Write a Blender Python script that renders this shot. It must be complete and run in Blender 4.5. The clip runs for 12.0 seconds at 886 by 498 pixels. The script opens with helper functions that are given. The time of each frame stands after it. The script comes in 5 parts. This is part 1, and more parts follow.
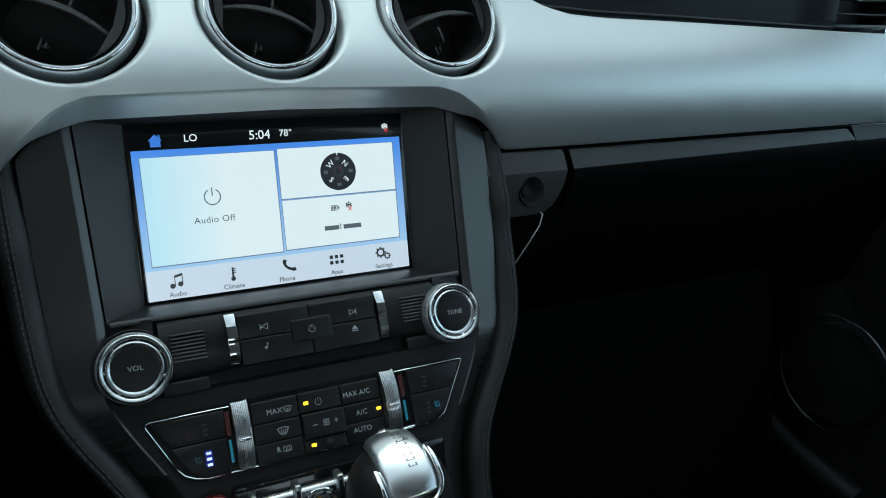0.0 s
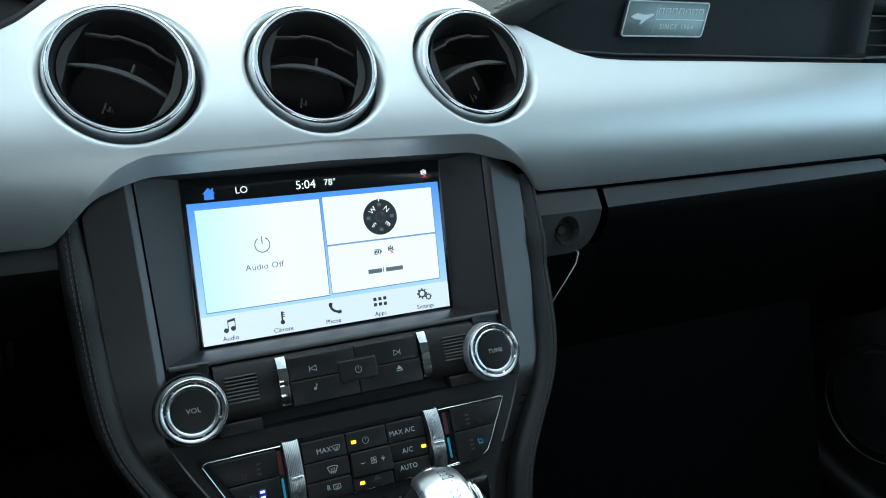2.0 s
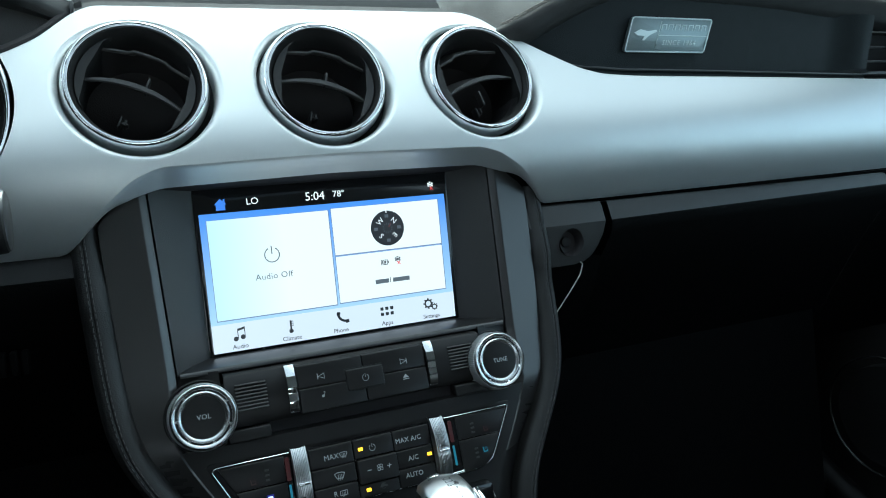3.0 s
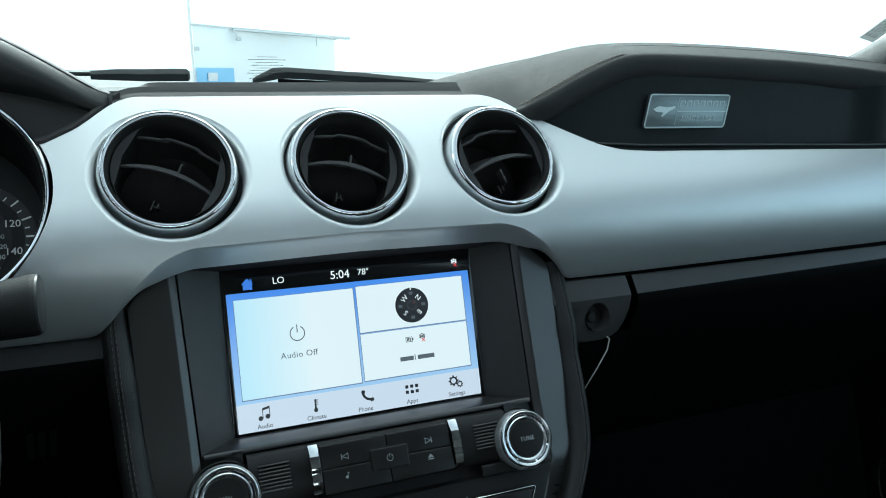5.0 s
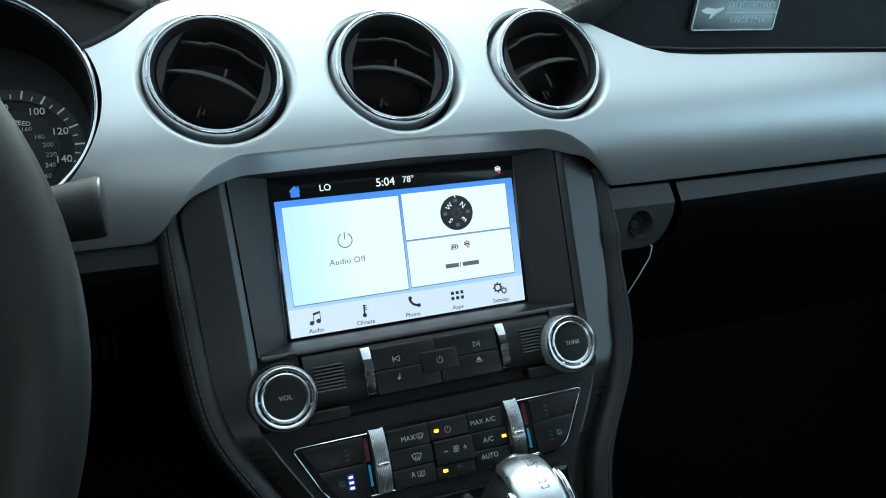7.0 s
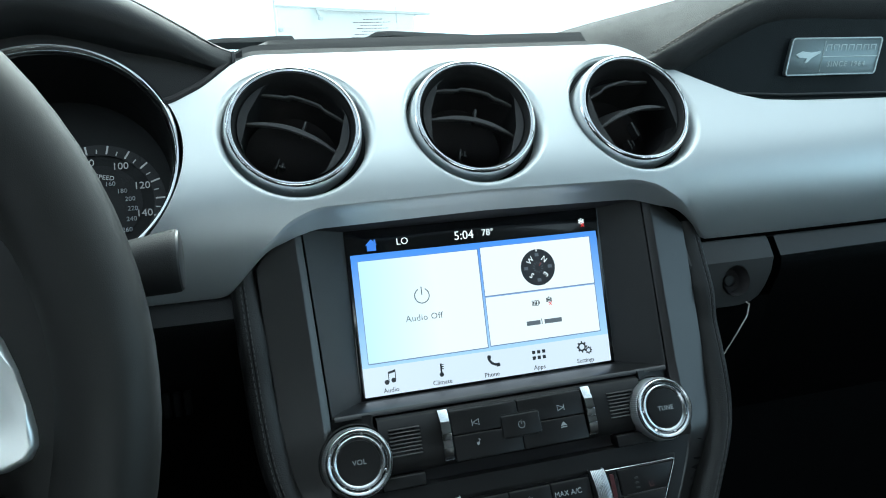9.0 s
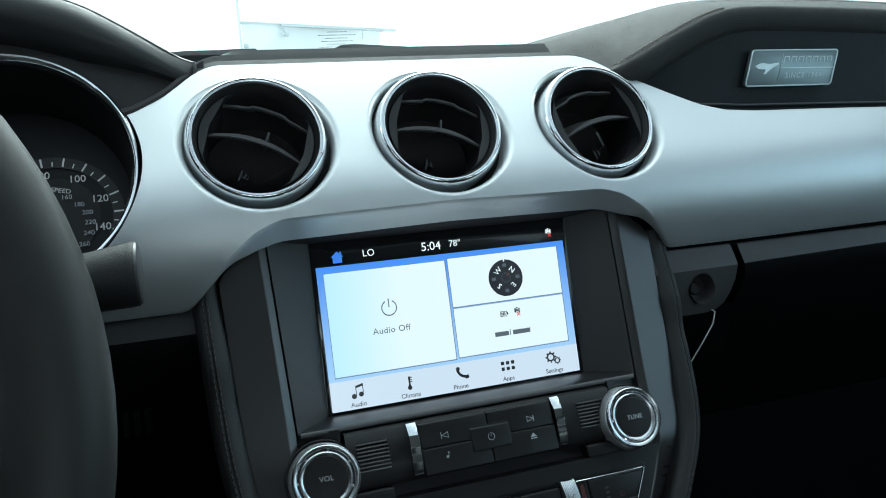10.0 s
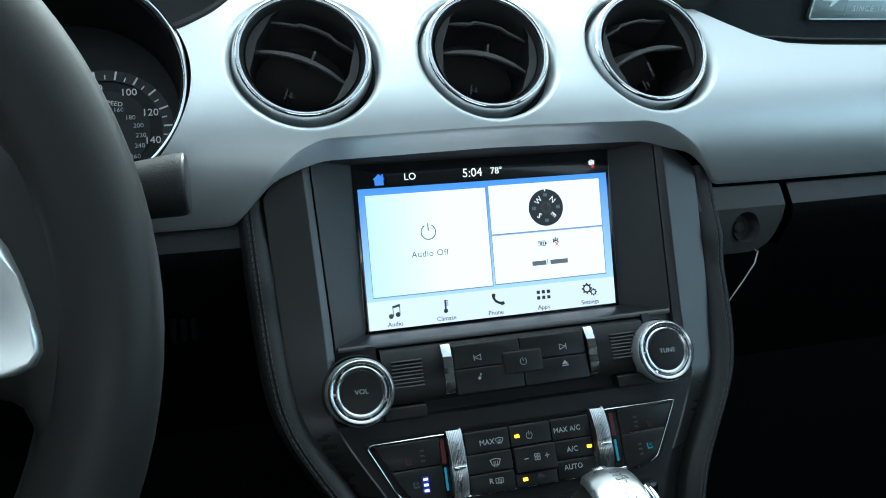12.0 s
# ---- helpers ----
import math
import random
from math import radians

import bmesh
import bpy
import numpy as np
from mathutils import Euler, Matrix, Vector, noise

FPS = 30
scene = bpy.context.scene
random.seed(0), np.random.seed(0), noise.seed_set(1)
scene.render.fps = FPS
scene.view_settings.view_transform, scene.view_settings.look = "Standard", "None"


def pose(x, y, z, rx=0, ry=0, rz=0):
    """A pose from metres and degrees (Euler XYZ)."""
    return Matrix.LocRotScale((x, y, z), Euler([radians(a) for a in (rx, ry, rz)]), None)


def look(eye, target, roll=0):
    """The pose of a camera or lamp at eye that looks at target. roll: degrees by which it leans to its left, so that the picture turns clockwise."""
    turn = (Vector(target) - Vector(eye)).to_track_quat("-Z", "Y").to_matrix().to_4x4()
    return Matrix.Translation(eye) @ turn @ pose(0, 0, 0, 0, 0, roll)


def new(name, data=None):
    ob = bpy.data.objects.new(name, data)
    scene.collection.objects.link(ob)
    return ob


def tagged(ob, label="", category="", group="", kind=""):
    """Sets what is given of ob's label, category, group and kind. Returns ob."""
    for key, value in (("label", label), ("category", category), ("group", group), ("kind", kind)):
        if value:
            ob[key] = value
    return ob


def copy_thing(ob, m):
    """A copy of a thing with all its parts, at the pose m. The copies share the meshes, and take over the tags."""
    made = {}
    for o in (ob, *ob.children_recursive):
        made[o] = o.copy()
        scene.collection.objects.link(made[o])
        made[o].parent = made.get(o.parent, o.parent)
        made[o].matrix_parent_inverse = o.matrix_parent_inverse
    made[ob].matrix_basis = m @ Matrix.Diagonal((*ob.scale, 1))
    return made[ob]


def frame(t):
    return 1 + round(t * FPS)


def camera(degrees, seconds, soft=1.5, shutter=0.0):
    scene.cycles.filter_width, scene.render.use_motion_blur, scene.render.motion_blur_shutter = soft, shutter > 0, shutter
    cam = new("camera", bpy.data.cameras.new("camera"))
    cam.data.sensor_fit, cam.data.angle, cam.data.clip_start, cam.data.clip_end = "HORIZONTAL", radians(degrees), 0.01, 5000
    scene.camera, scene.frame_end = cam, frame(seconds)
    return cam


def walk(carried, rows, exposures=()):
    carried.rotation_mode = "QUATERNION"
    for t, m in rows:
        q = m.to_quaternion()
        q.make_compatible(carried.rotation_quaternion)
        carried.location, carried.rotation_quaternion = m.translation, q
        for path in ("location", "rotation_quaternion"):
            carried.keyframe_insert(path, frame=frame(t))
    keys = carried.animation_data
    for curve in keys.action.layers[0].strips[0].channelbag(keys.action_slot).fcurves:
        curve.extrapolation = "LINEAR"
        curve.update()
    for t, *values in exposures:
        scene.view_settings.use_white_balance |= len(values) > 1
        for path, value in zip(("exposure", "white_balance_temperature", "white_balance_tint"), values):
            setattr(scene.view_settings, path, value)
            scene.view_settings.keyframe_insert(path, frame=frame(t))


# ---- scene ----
cam = camera(62.57, 12.0, soft=1.0)
ROWS = [
    (0, -0.1180, -0.4424, 0.9671, 66.93, -3.97, -26.76),
    (0.5, -0.1254, -0.4474, 0.9639, 65.45, -3.37, -24.86),
    (1, -0.1304, -0.4512, 0.9736, 67.67, -1.92, -22.64),
    (1.5, -0.1306, -0.4537, 0.9782, 68.41, -1.86, -23.59),
    (2, -0.1275, -0.4525, 0.9792, 69.33, -1.79, -24.72),
    (2.5, -0.1294, -0.4562, 0.9781, 69.88, -1.81, -25.25),
    (3, -0.1316, -0.4607, 0.9804, 70.39, -1.82, -24.23),
    (3.5, -0.1345, -0.4592, 0.9893, 71.12, -1.71, -23.33),
    (3.7, -0.1333, -0.4656, 0.9842, 73.06, -0.84, -22.13),
    (5.3, -0.1275, -0.4634, 0.9824, 76.27, -0.50, -22.27),
    (5.5, -0.1270, -0.4618, 0.9828, 76.01, -0.64, -22.54),
    (6, -0.1330, -0.4630, 0.9820, 75.11, -0.70, -23.25),
    (6.5, -0.1397, -0.4590, 0.9768, 72.03, -0.17, -23.69),
    (7, -0.1498, -0.4583, 0.9726, 70.06, 0.20, -21.24),
    (7.5, -0.1509, -0.4549, 0.9696, 69.79, -0.35, -20.78),
    (7.7, -0.1519, -0.4549, 0.9683, 70.13, -0.45, -20.27),
    (9.3, -0.1500, -0.4309, 0.9657, 74.97, 1.84, -15.91),
    (9.5, -0.1486, -0.4292, 0.9643, 75.18, 1.67, -17.11),
    (10, -0.1491, -0.4331, 0.9631, 75.49, 1.58, -18.71),
    (10.5, -0.1503, -0.4355, 0.9576, 75.18, 0.58, -19.66),
    (11, -0.1494, -0.4356, 0.9554, 73.57, -0.75, -19.62),
    (11.5, -0.1507, -0.4336, 0.9507, 71.75, -1.32, -18.17),
    (12, -0.1485, -0.4385, 0.9573, 70.57, 0.26, -14.77),
]
EXPOSURES = ((0, 0.14, 6015), (0.5, 0.46, 5935), (1, 0.72, 5895), (1.5, 0.63, 5855), (2, 0.57, 5855), (2.5, 0.53, 5855), (3, 0.54, 5855), (3.5, 0.60, 5795), (5.5, 0.12, 5975), (6, 0.11, 5955), (6.5, 0.26, 5935), (7, 0.45, 5855), (7.5, 0.65, 5805), (9.5, 0.43, 5935), (10, 0.33, 5935), (10.5, 0.36, 5935), (11, 0.40, 5925), (11.5, 0.48, 5895), (12, 0.65, 5805))
walk(cam, [(t, pose(x, y, z, rx, ry, rz)) for t, x, y, z, rx, ry, rz in ROWS], [(t, e, k, -4) for t, e, k in EXPOSURES])

# ---- world, sun, exposure ----
world = bpy.data.worlds.new("world")
scene.world = world
world.use_nodes = True
wn = world.node_tree
sky = wn.nodes.new("ShaderNodeTexSky")
sky.sky_type, sky.sun_disc = "NISHITA", False
sky.sun_elevation, sky.sun_rotation = radians(50), radians(18)
sky.air_density, sky.dust_density, sky.ozone_density = 1.0, 4.0, 1.0
haze = wn.nodes.new("ShaderNodeHueSaturation")
haze.inputs["Saturation"].default_value = 0.30
wn.links.new(sky.outputs[0], haze.inputs["Color"])
wn.links.new(haze.outputs[0], wn.nodes["Background"].inputs["Color"])
wn.nodes["Background"].inputs["Strength"].default_value = 0.4
sun = new("sun", bpy.data.lights.new("sun", "SUN"))
sun.data.energy, sun.data.angle, sun.data.color = 0.6, radians(60), (1.0, 0.93, 0.84)
sun.matrix_world = look((0.7, 2.1, 2.6), (0, 0, 0))

# ---- materials ----


def mat(name, color, rough=0.5, metal=0.0, grain=(0, 0), vary=0.08, coat=0.0, spec=0.5, cells=False, rough_vary=0.08, vscale=14.0):
    """A surface with slow and fine variation of colour and gloss, and a fine relief: grain = (scale per metre, strength)."""
    m = bpy.data.materials.new(name)
    m.use_nodes = True
    t = m.node_tree
    b = t.nodes["Principled BSDF"]
    b.inputs["Metallic"].default_value = metal
    b.inputs["Coat Weight"].default_value = coat
    b.inputs["Specular IOR Level"].default_value = spec
    co = t.nodes.new("ShaderNodeTexCoord")
    slow = t.nodes.new("ShaderNodeTexNoise")
    slow.inputs["Scale"].default_value, slow.inputs["Detail"].default_value = vscale, 6
    t.links.new(co.outputs["Object"], slow.inputs["Vector"])
    ramp = t.nodes.new("ShaderNodeMapRange")
    ramp.inputs["To Min"].default_value, ramp.inputs["To Max"].default_value = 1 - vary, 1 + vary
    t.links.new(slow.outputs["Fac"], ramp.inputs["Value"])
    mul = t.nodes.new("ShaderNodeVectorMath")
    mul.operation = "SCALE"
    mul.inputs[0].default_value = color
    t.links.new(ramp.outputs[0], mul.inputs["Scale"])
    t.links.new(mul.outputs[0], b.inputs["Base Color"])
    rr = t.nodes.new("ShaderNodeMapRange")
    rr.inputs["To Min"].default_value, rr.inputs["To Max"].default_value = max(rough - rough_vary, 0.02), rough + rough_vary
    fine = t.nodes.new("ShaderNodeTexNoise")
    fine.inputs["Scale"].default_value, fine.inputs["Detail"].default_value = vscale * 9, 4
    t.links.new(co.outputs["Object"], fine.inputs["Vector"])
    t.links.new(fine.outputs["Fac"], rr.inputs["Value"])
    t.links.new(rr.outputs[0], b.inputs["Roughness"])
    if grain[1]:
        tex = t.nodes.new("ShaderNodeTexVoronoi" if cells else "ShaderNodeTexNoise")
        tex.inputs["Scale"].default_value = grain[0]
        t.links.new(co.outputs["Object"], tex.inputs["Vector"])
        bump = t.nodes.new("ShaderNodeBump")
        bump.inputs["Strength"].default_value, bump.inputs["Distance"].default_value = grain[1], 0.0006
        t.links.new(tex.outputs[0], bump.inputs["Height"])
        t.links.new(bump.outputs[0], b.inputs["Normal"])
    return m


def glow(name, color, strength=1.0, base=(0.02, 0.02, 0.02), rough=0.3):
    m = bpy.data.materials.new(name)
    m.use_nodes = True
    b = m.node_tree.nodes["Principled BSDF"]
    b.inputs["Base Color"].default_value = (*base, 1)
    b.inputs["Roughness"].default_value = rough
    b.inputs["Emission Color"].default_value = (*color, 1)
    b.inputs["Emission Strength"].default_value = strength
    return m




def glow_blend(name, low, high, strength, axis, a, b):
    """A lit picture surface that runs from low to high along one axis of its own, from a to b metres."""
    m = glow(name, high, strength)
    t = m.node_tree
    co, sep, mr, mix = (t.nodes.new(k) for k in ("ShaderNodeTexCoord", "ShaderNodeSeparateXYZ", "ShaderNodeMapRange", "ShaderNodeMix"))
    mix.data_type = "RGBA"
    mr.inputs["From Min"].default_value, mr.inputs["From Max"].default_value = a, b
    mix.inputs[6].default_value, mix.inputs[7].default_value = (*low, 1), (*high, 1)
    t.links.new(co.outputs["Object"], sep.inputs[0])
    t.links.new(sep.outputs[axis], mr.inputs["Value"])
    t.links.new(mr.outputs[0], mix.inputs[0])
    t.links.new(mix.outputs[2], t.nodes["Principled BSDF"].inputs["Emission Color"])
    return m


SILVER = mat("satin_silver_paint", (0.66, 0.685, 0.690), 0.49, 0.72, (2600, 0.12), 0.02, rough_vary=0.04)
SOFT = mat("black_soft_plastic", (0.0178, 0.0168, 0.0166), 0.46, 0, (1700, 0.22), 0.12, cells=True)
STACK = mat("charcoal_satin_plastic", (0.0225, 0.0209, 0.0205), 0.30, 0, (2200, 0.04), 0.05, spec=1.0, rough_vary=0.01)
# near-black plastic: the shade under the dashboard is put into its colour
SHADEBLACK = mat("shade_black_plastic", (0.0025, 0.0025, 0.0026), 0.7, 0, (1500, 0.4), 0.15, cells=True, spec=0.06)
INNER = mat("vent_interior_black", (0.036, 0.033, 0.034), 0.7, 0, (1200, 0.3), 0.2, spec=0.25)
RECESS = mat("blue_black_board_vinyl", (0.0058, 0.0085, 0.0102), 0.55, 0, (1500, 0.25), 0.12, cells=True, spec=0.22)
DARK = mat("black_matt_plastic", (0.011, 0.0105, 0.0108), 0.6, 0, (1500, 0.3), 0.15)
GLOSS = mat("piano_black", (0.008, 0.008, 0.009), 0.14, 0, vary=0.1, rough_vary=0.04, coat=0.4)
FACE = mat("charcoal_plastic", (0.0165, 0.0155, 0.0155), 0.42, 0, (2200, 0.08), 0.06, rough_vary=0.03, spec=0.30)
# on the glove box lid this lighter tone paints the lit top facet
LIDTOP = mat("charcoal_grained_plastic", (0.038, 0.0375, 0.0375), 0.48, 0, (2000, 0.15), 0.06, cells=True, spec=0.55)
VANE = mat("vane_plastic", (0.068, 0.065, 0.064), 0.36, 0, (2500, 0.08), 0.06)
BRIGHTMETAL = mat("bright_satin_metal", (0.78, 0.79, 0.80), 0.28, 1.0, vary=0.03, rough_vary=0.02)
GREYMETAL = mat("grey_satin_metal", (0.46, 0.47, 0.48), 0.22, 1.0, vary=0.04, rough_vary=0.02)
GRIPSKIN = mat("fine_black_leather", (0.011, 0.0105, 0.0105), 0.42, 0, (1600, 0.15), 0.1, cells=True)
BUTTON = mat("button_black", (0.0130, 0.0120, 0.0120), 0.38, 0, (2500, 0.12), 0.1, spec=0.38)
LEATHER = mat("black_leather", (0.0178, 0.0170, 0.0167), 0.44, 0, (1300, 0.35), 0.15, cells=True)
HOODSKIN = mat("smooth_black_vinyl", (0.019, 0.0192, 0.0198), 0.52, 0, (1500, 0.12), 0.08, cells=True)
PAD = mat("grey_brown_padded_vinyl", (0.0205, 0.0205, 0.0205), 0.66, 0, (1300, 0.4), 0.12, cells=True, spec=0.28)
THREAD = mat("grey_brown_thread", (0.125, 0.108, 0.095), 0.7, 0, (4000, 0.5), 0.2)
BLACKTHREAD = mat("black_thread", (0.060, 0.058, 0.057), 0.7, 0, (4000, 0.5), 0.2)
RIBBED = mat("ribbed_metal", (0.80, 0.81, 0.82), 0.38, 0.75, vary=0.04, rough_vary=0.03)
CHROME = mat("chrome", (0.80, 0.81, 0.82), 0.05, 1.0, vary=0.02, rough_vary=0.03)
BRUSHED = mat("brushed_metal", (0.90, 0.91, 0.92), 0.26, 1.0, (0, 0), 0.03, rough_vary=0.015)
KNOBRING = mat("satin_ring_metal", (0.80, 0.81, 0.82), 0.24, 1.0, vary=0.03, rough_vary=0.02)
SMOKE = mat("dark_chrome", (0.16, 0.17, 0.18), 0.12, 1.0, vary=0.05, rough_vary=0.04)
GREYPRINT = mat("grey_print", (0.55, 0.57, 0.58), 0.5)
HEADLINER = mat("grey_headliner", (0.40, 0.395, 0.39), 0.9, 0, (500, 0.4), 0.05)
# black carpet taken darker still for the shade in the footwell
CARPET = mat("shaded_black_carpet", (0.003, 0.003, 0.003), 0.95, 0, (700, 1.0), 0.2)

# ---- helpers for building ----
TILT = 18.0
DASH = pose(0, 0, 0.80, -TILT, 0, 0)
WORLD = Matrix.Identity(4)
ORIGIN = {}


def thing(name, base, label, category, group="", kind="", place=DASH):
    e = new(name)
    e.empty_display_size = 0.02
    e.matrix_world = place @ Matrix.Translation(base)
    ORIGIN[e] = Vector(base)
    return tagged(e, label, category, group, kind)


def part(name, bm, material, parent, label="", angle=40, crisp=False):
    """Links bm, built in the parent thing's place, as one mesh under it; crisp keeps its flat faces flat up to their rounded edges."""
    base = ORIGIN[parent]
    bm.transform(Matrix.Translation(-base))
    bmesh.ops.recalc_face_normals(bm, faces=bm.faces[:])
    me = bpy.data.meshes.new(name)
    bm.to_mesh(me)
    bm.free()
    me.materials.append(material)
    me.shade_smooth()
    me.set_sharp_from_angle(angle=radians(angle))
    ob = new(name, me)
    ob.parent = parent
    ORIGIN[ob] = base
    if crisp:
        wn_ = ob.modifiers.new("crisp", "WEIGHTED_NORMAL")
        wn_.mode, wn_.weight, wn_.keep_sharp = "FACE_AREA", 100, True
    if label:
        tagged(ob, label)
    return ob


def box(bm, x0, x1, y0, y1, z0, z1, bev=0.0, seg=2):
    m = Matrix.LocRotScale(((x0 + x1) / 2, (y0 + y1) / 2, (z0 + z1) / 2), None, (abs(x1 - x0), abs(y1 - y0), abs(z1 - z0)))
    r = bmesh.ops.create_cube(bm, size=1, matrix=m)
    if bev:
        edges = list({e for v in r["verts"] for e in v.link_edges})
        bmesh.ops.bevel(bm, geom=edges, offset=bev, segments=seg, profile=0.5, affect="EDGES")
    return bm


def prism(bm, pts, y0, y1, bev=0.0, seg=2):
    """The outline pts (x, z) from its front y0 to its back y1, with the front edge rounded."""
    front = bm.faces.new([bm.verts.new((x, y0, z)) for x, z in pts])
    back = [bm.verts.new((x, y1, z)) for x, z in pts]
    fv = front.verts[:]
    n = len(pts)
    for i in range(n):
        bm.faces.new((fv[i], back[i], back[(i + 1) % n], fv[(i + 1) % n]))
    bm.faces.new(back[::-1])
    if bev:
        bmesh.ops.bevel(bm, geom=front.edges[:], offset=bev, segments=seg, profile=0.5, affect="EDGES", clamp_overlap=True)
    return bm


def rounded(x0, x1, z0, z1, r, n=5):
    out = []
    for cx, cz, a in ((x1 - r, z1 - r, 0), (x0 + r, z1 - r, 90), (x0 + r, z0 + r, 180), (x1 - r, z0 + r, 270)):
        out += [(cx + r * math.cos(radians(a + 90 * i / n)), cz + r * math.sin(radians(a + 90 * i / n))) for i in range(n + 1)]
    return out


def lathe(bm, prof, at=(0, 0, 0), tilt=0.0, seg=64, turn=0.0):
    """Turns prof = [(radius, height towards the viewer)] round the axis that faces the viewer, leaning back by tilt degrees."""
    m = pose(*at, -tilt, 0, turn)
    rings = []
    for r, h in prof:
        if r < 1e-6:
            rings.append([bm.verts.new(m @ Vector((0, -h, 0)))])
        else:
            rings.append([bm.verts.new(m @ Vector((r * math.cos(2 * math.pi * i / seg), -h, r * math.sin(2 * math.pi * i / seg)))) for i in range(seg)])
    for a, b in zip(rings, rings[1:]):
        for i in range(seg):
            j = (i + 1) % seg
            q = [a[i % len(a)], a[j % len(a)], b[j % len(b)], b[i % len(b)]]
            q = list(dict.fromkeys(q))
            if len(q) > 2:
                bm.faces.new(q)
    return bm


def loft(bm, sections, closed=False, caps=False):
    rows = [[bm.verts.new(p) for p in s] for s in sections]
    n = len(rows[0])
    for a, b in zip(rows, rows[1:]):
        for i in range(n if closed else n - 1):
            j = (i + 1) % n
            bm.faces.new((a[i], a[j], b[j], b[i]))
    if caps and closed:
        bm.faces.new(rows[0][::-1])
        bm.faces.new(rows[-1])
    return bm


def tube(bm, path, radius, seg=10, flat=1.0, ring=False):
    """A round bar along path; flat squeezes it across."""
    path = [Vector(p) for p in path]
    n = len(path)
    secs = []
    for i, p in enumerate(path):
        a, b = (path[(i - 1) % n], path[(i + 1) % n]) if ring else (path[max(i - 1, 0)], path[min(i + 1, n - 1)])
        d = (b - a).normalized()
        side = d.cross(Vector((0, 1, 0)))
        side = side.normalized() if side.length > 1e-3 else Vector((1, 0, 0))
        up = side.cross(d)
        secs.append([p + side * radius * math.cos(2 * math.pi * k / seg) + up * radius * flat * math.sin(2 * math.pi * k / seg) for k in range(seg)])
    if ring:
        secs.append(secs[0])
        rows = [[bm.verts.new(q) for q in s] for s in secs[:-1]]
        rows.append(rows[0])
        for a, b in zip(rows, rows[1:]):
            for k in range(seg):
                bm.faces.new((a[k], a[(k + 1) % seg], b[(k + 1) % seg], b[k]))
        return bm
    return loft(bm, secs, True, True)


def lean(bm, fn):
    """Moves every point by fn(x, z) away from the viewer."""
    for v in bm.verts:
        v.co.y += fn(v.co.x, v.co.z)
    return bm


def lettering(text, size, x, z, y, align="CENTER", depth=0.00012, bm=None, spread=1.0, turn=0.0):
    """Letters that face the viewer, centred on (x, z)."""
    cu = bpy.data.curves.new("letters", "FONT")
    cu.body, cu.size, cu.align_x, cu.align_y, cu.extrude, cu.resolution_u = text, size, align, "CENTER", depth, 3
    cu.space_character = spread
    tmp = bpy.data.objects.new("letters", cu)
    scene.collection.objects.link(tmp)
    bpy.context.view_layer.update()
    me = bpy.data.meshes.new_from_object(tmp.evaluated_get(bpy.context.evaluated_depsgraph_get()))
    bpy.data.objects.remove(tmp)
    out = bm or bmesh.new()
    me.transform(pose(x, y, z, 90, 0, 0) @ pose(0, 0, 0, 0, 0, turn))
    out.from_mesh(me)
    bpy.data.meshes.remove(me)
    bpy.data.curves.remove(cu)
    return out


def curve(v, keys):
    """Straight steps between keys = ((v, value), ...)."""
    return float(np.interp(v, [k[0] for k in keys], [k[1] for k in keys]))


def smooth_curve(v, keys, w=0.012):
    return sum(curve(v + d * w, keys) for d in (-1, -0.5, 0, 0.5, 1)) / 5

# ---- dashboard: silver panel, pads, recess ----
LEAN = 14.4
VENT_X, VENT_Z, VENT_Y = 0.115, 0.1194, -0.0199
VENT_HOLE = 0.0491
SHIFT_X, SHIFT_Z = 0.0014, 0.0010  # the openings sit a little off the rings
GAUGE = (-0.2535, -0.0165, 0.1110)
PANEL_TOP = ((-0.3986, 0.1345), (-0.1858, 0.1413), (-0.1655, 0.153), (-0.145, 0.1714), (-0.1339, 0.1762), (0.1204, 0.1762), (0.1331, 0.1714), (0.1486, 0.1593), (0.1821, 0.14), (0.2032, 0.1288), (0.2245, 0.1226), (0.2558, 0.1202), (0.3404, 0.118), (0.5207, 0.1123), (0.7647, 0.1067))
PANEL_LOW = ((-0.3916, 0.0255), (-0.163, 0.0255), (-0.1398, 0.0499), (-0.1242, 0.0632), (-0.1085, 0.0695), (-0.003, 0.0717), (0.1025, 0.0702), (0.1181, 0.0656), (0.1362, 0.0539), (0.1604, 0.0285), (0.22, 0.0283), (0.56, 0.0297), (0.7514, 0.0297))
# the inner edge of the arch over the screen: x, height, depth
ARCH_Z = ((-0.1636, 0.0230), (-0.1399, 0.0465), (-0.1240, 0.0540), (-0.1082, 0.0585), (0.0, 0.0606), (0.1056, 0.0590), (0.1215, 0.0545), (0.1403, 0.0485), (0.1660, 0.0235))
PANEL_LEAN = 26.0


def panel_y(z):
    y = VENT_Y + (z - VENT_Z) * math.tan(radians(PANEL_LEAN))
    u = 0.100 - z
    v = z - 0.120
    return y + (u * u * (7.5 + 24.0 * u) if u > 0 else 0.0) + (0.8 * v * v if v > 0 else 0.0)


def bent(x, z):
    """How far the panel bends away from the plane of the vents."""
    return panel_y(z) - VENT_Y - (z - VENT_Z) * math.tan(radians(LEAN))


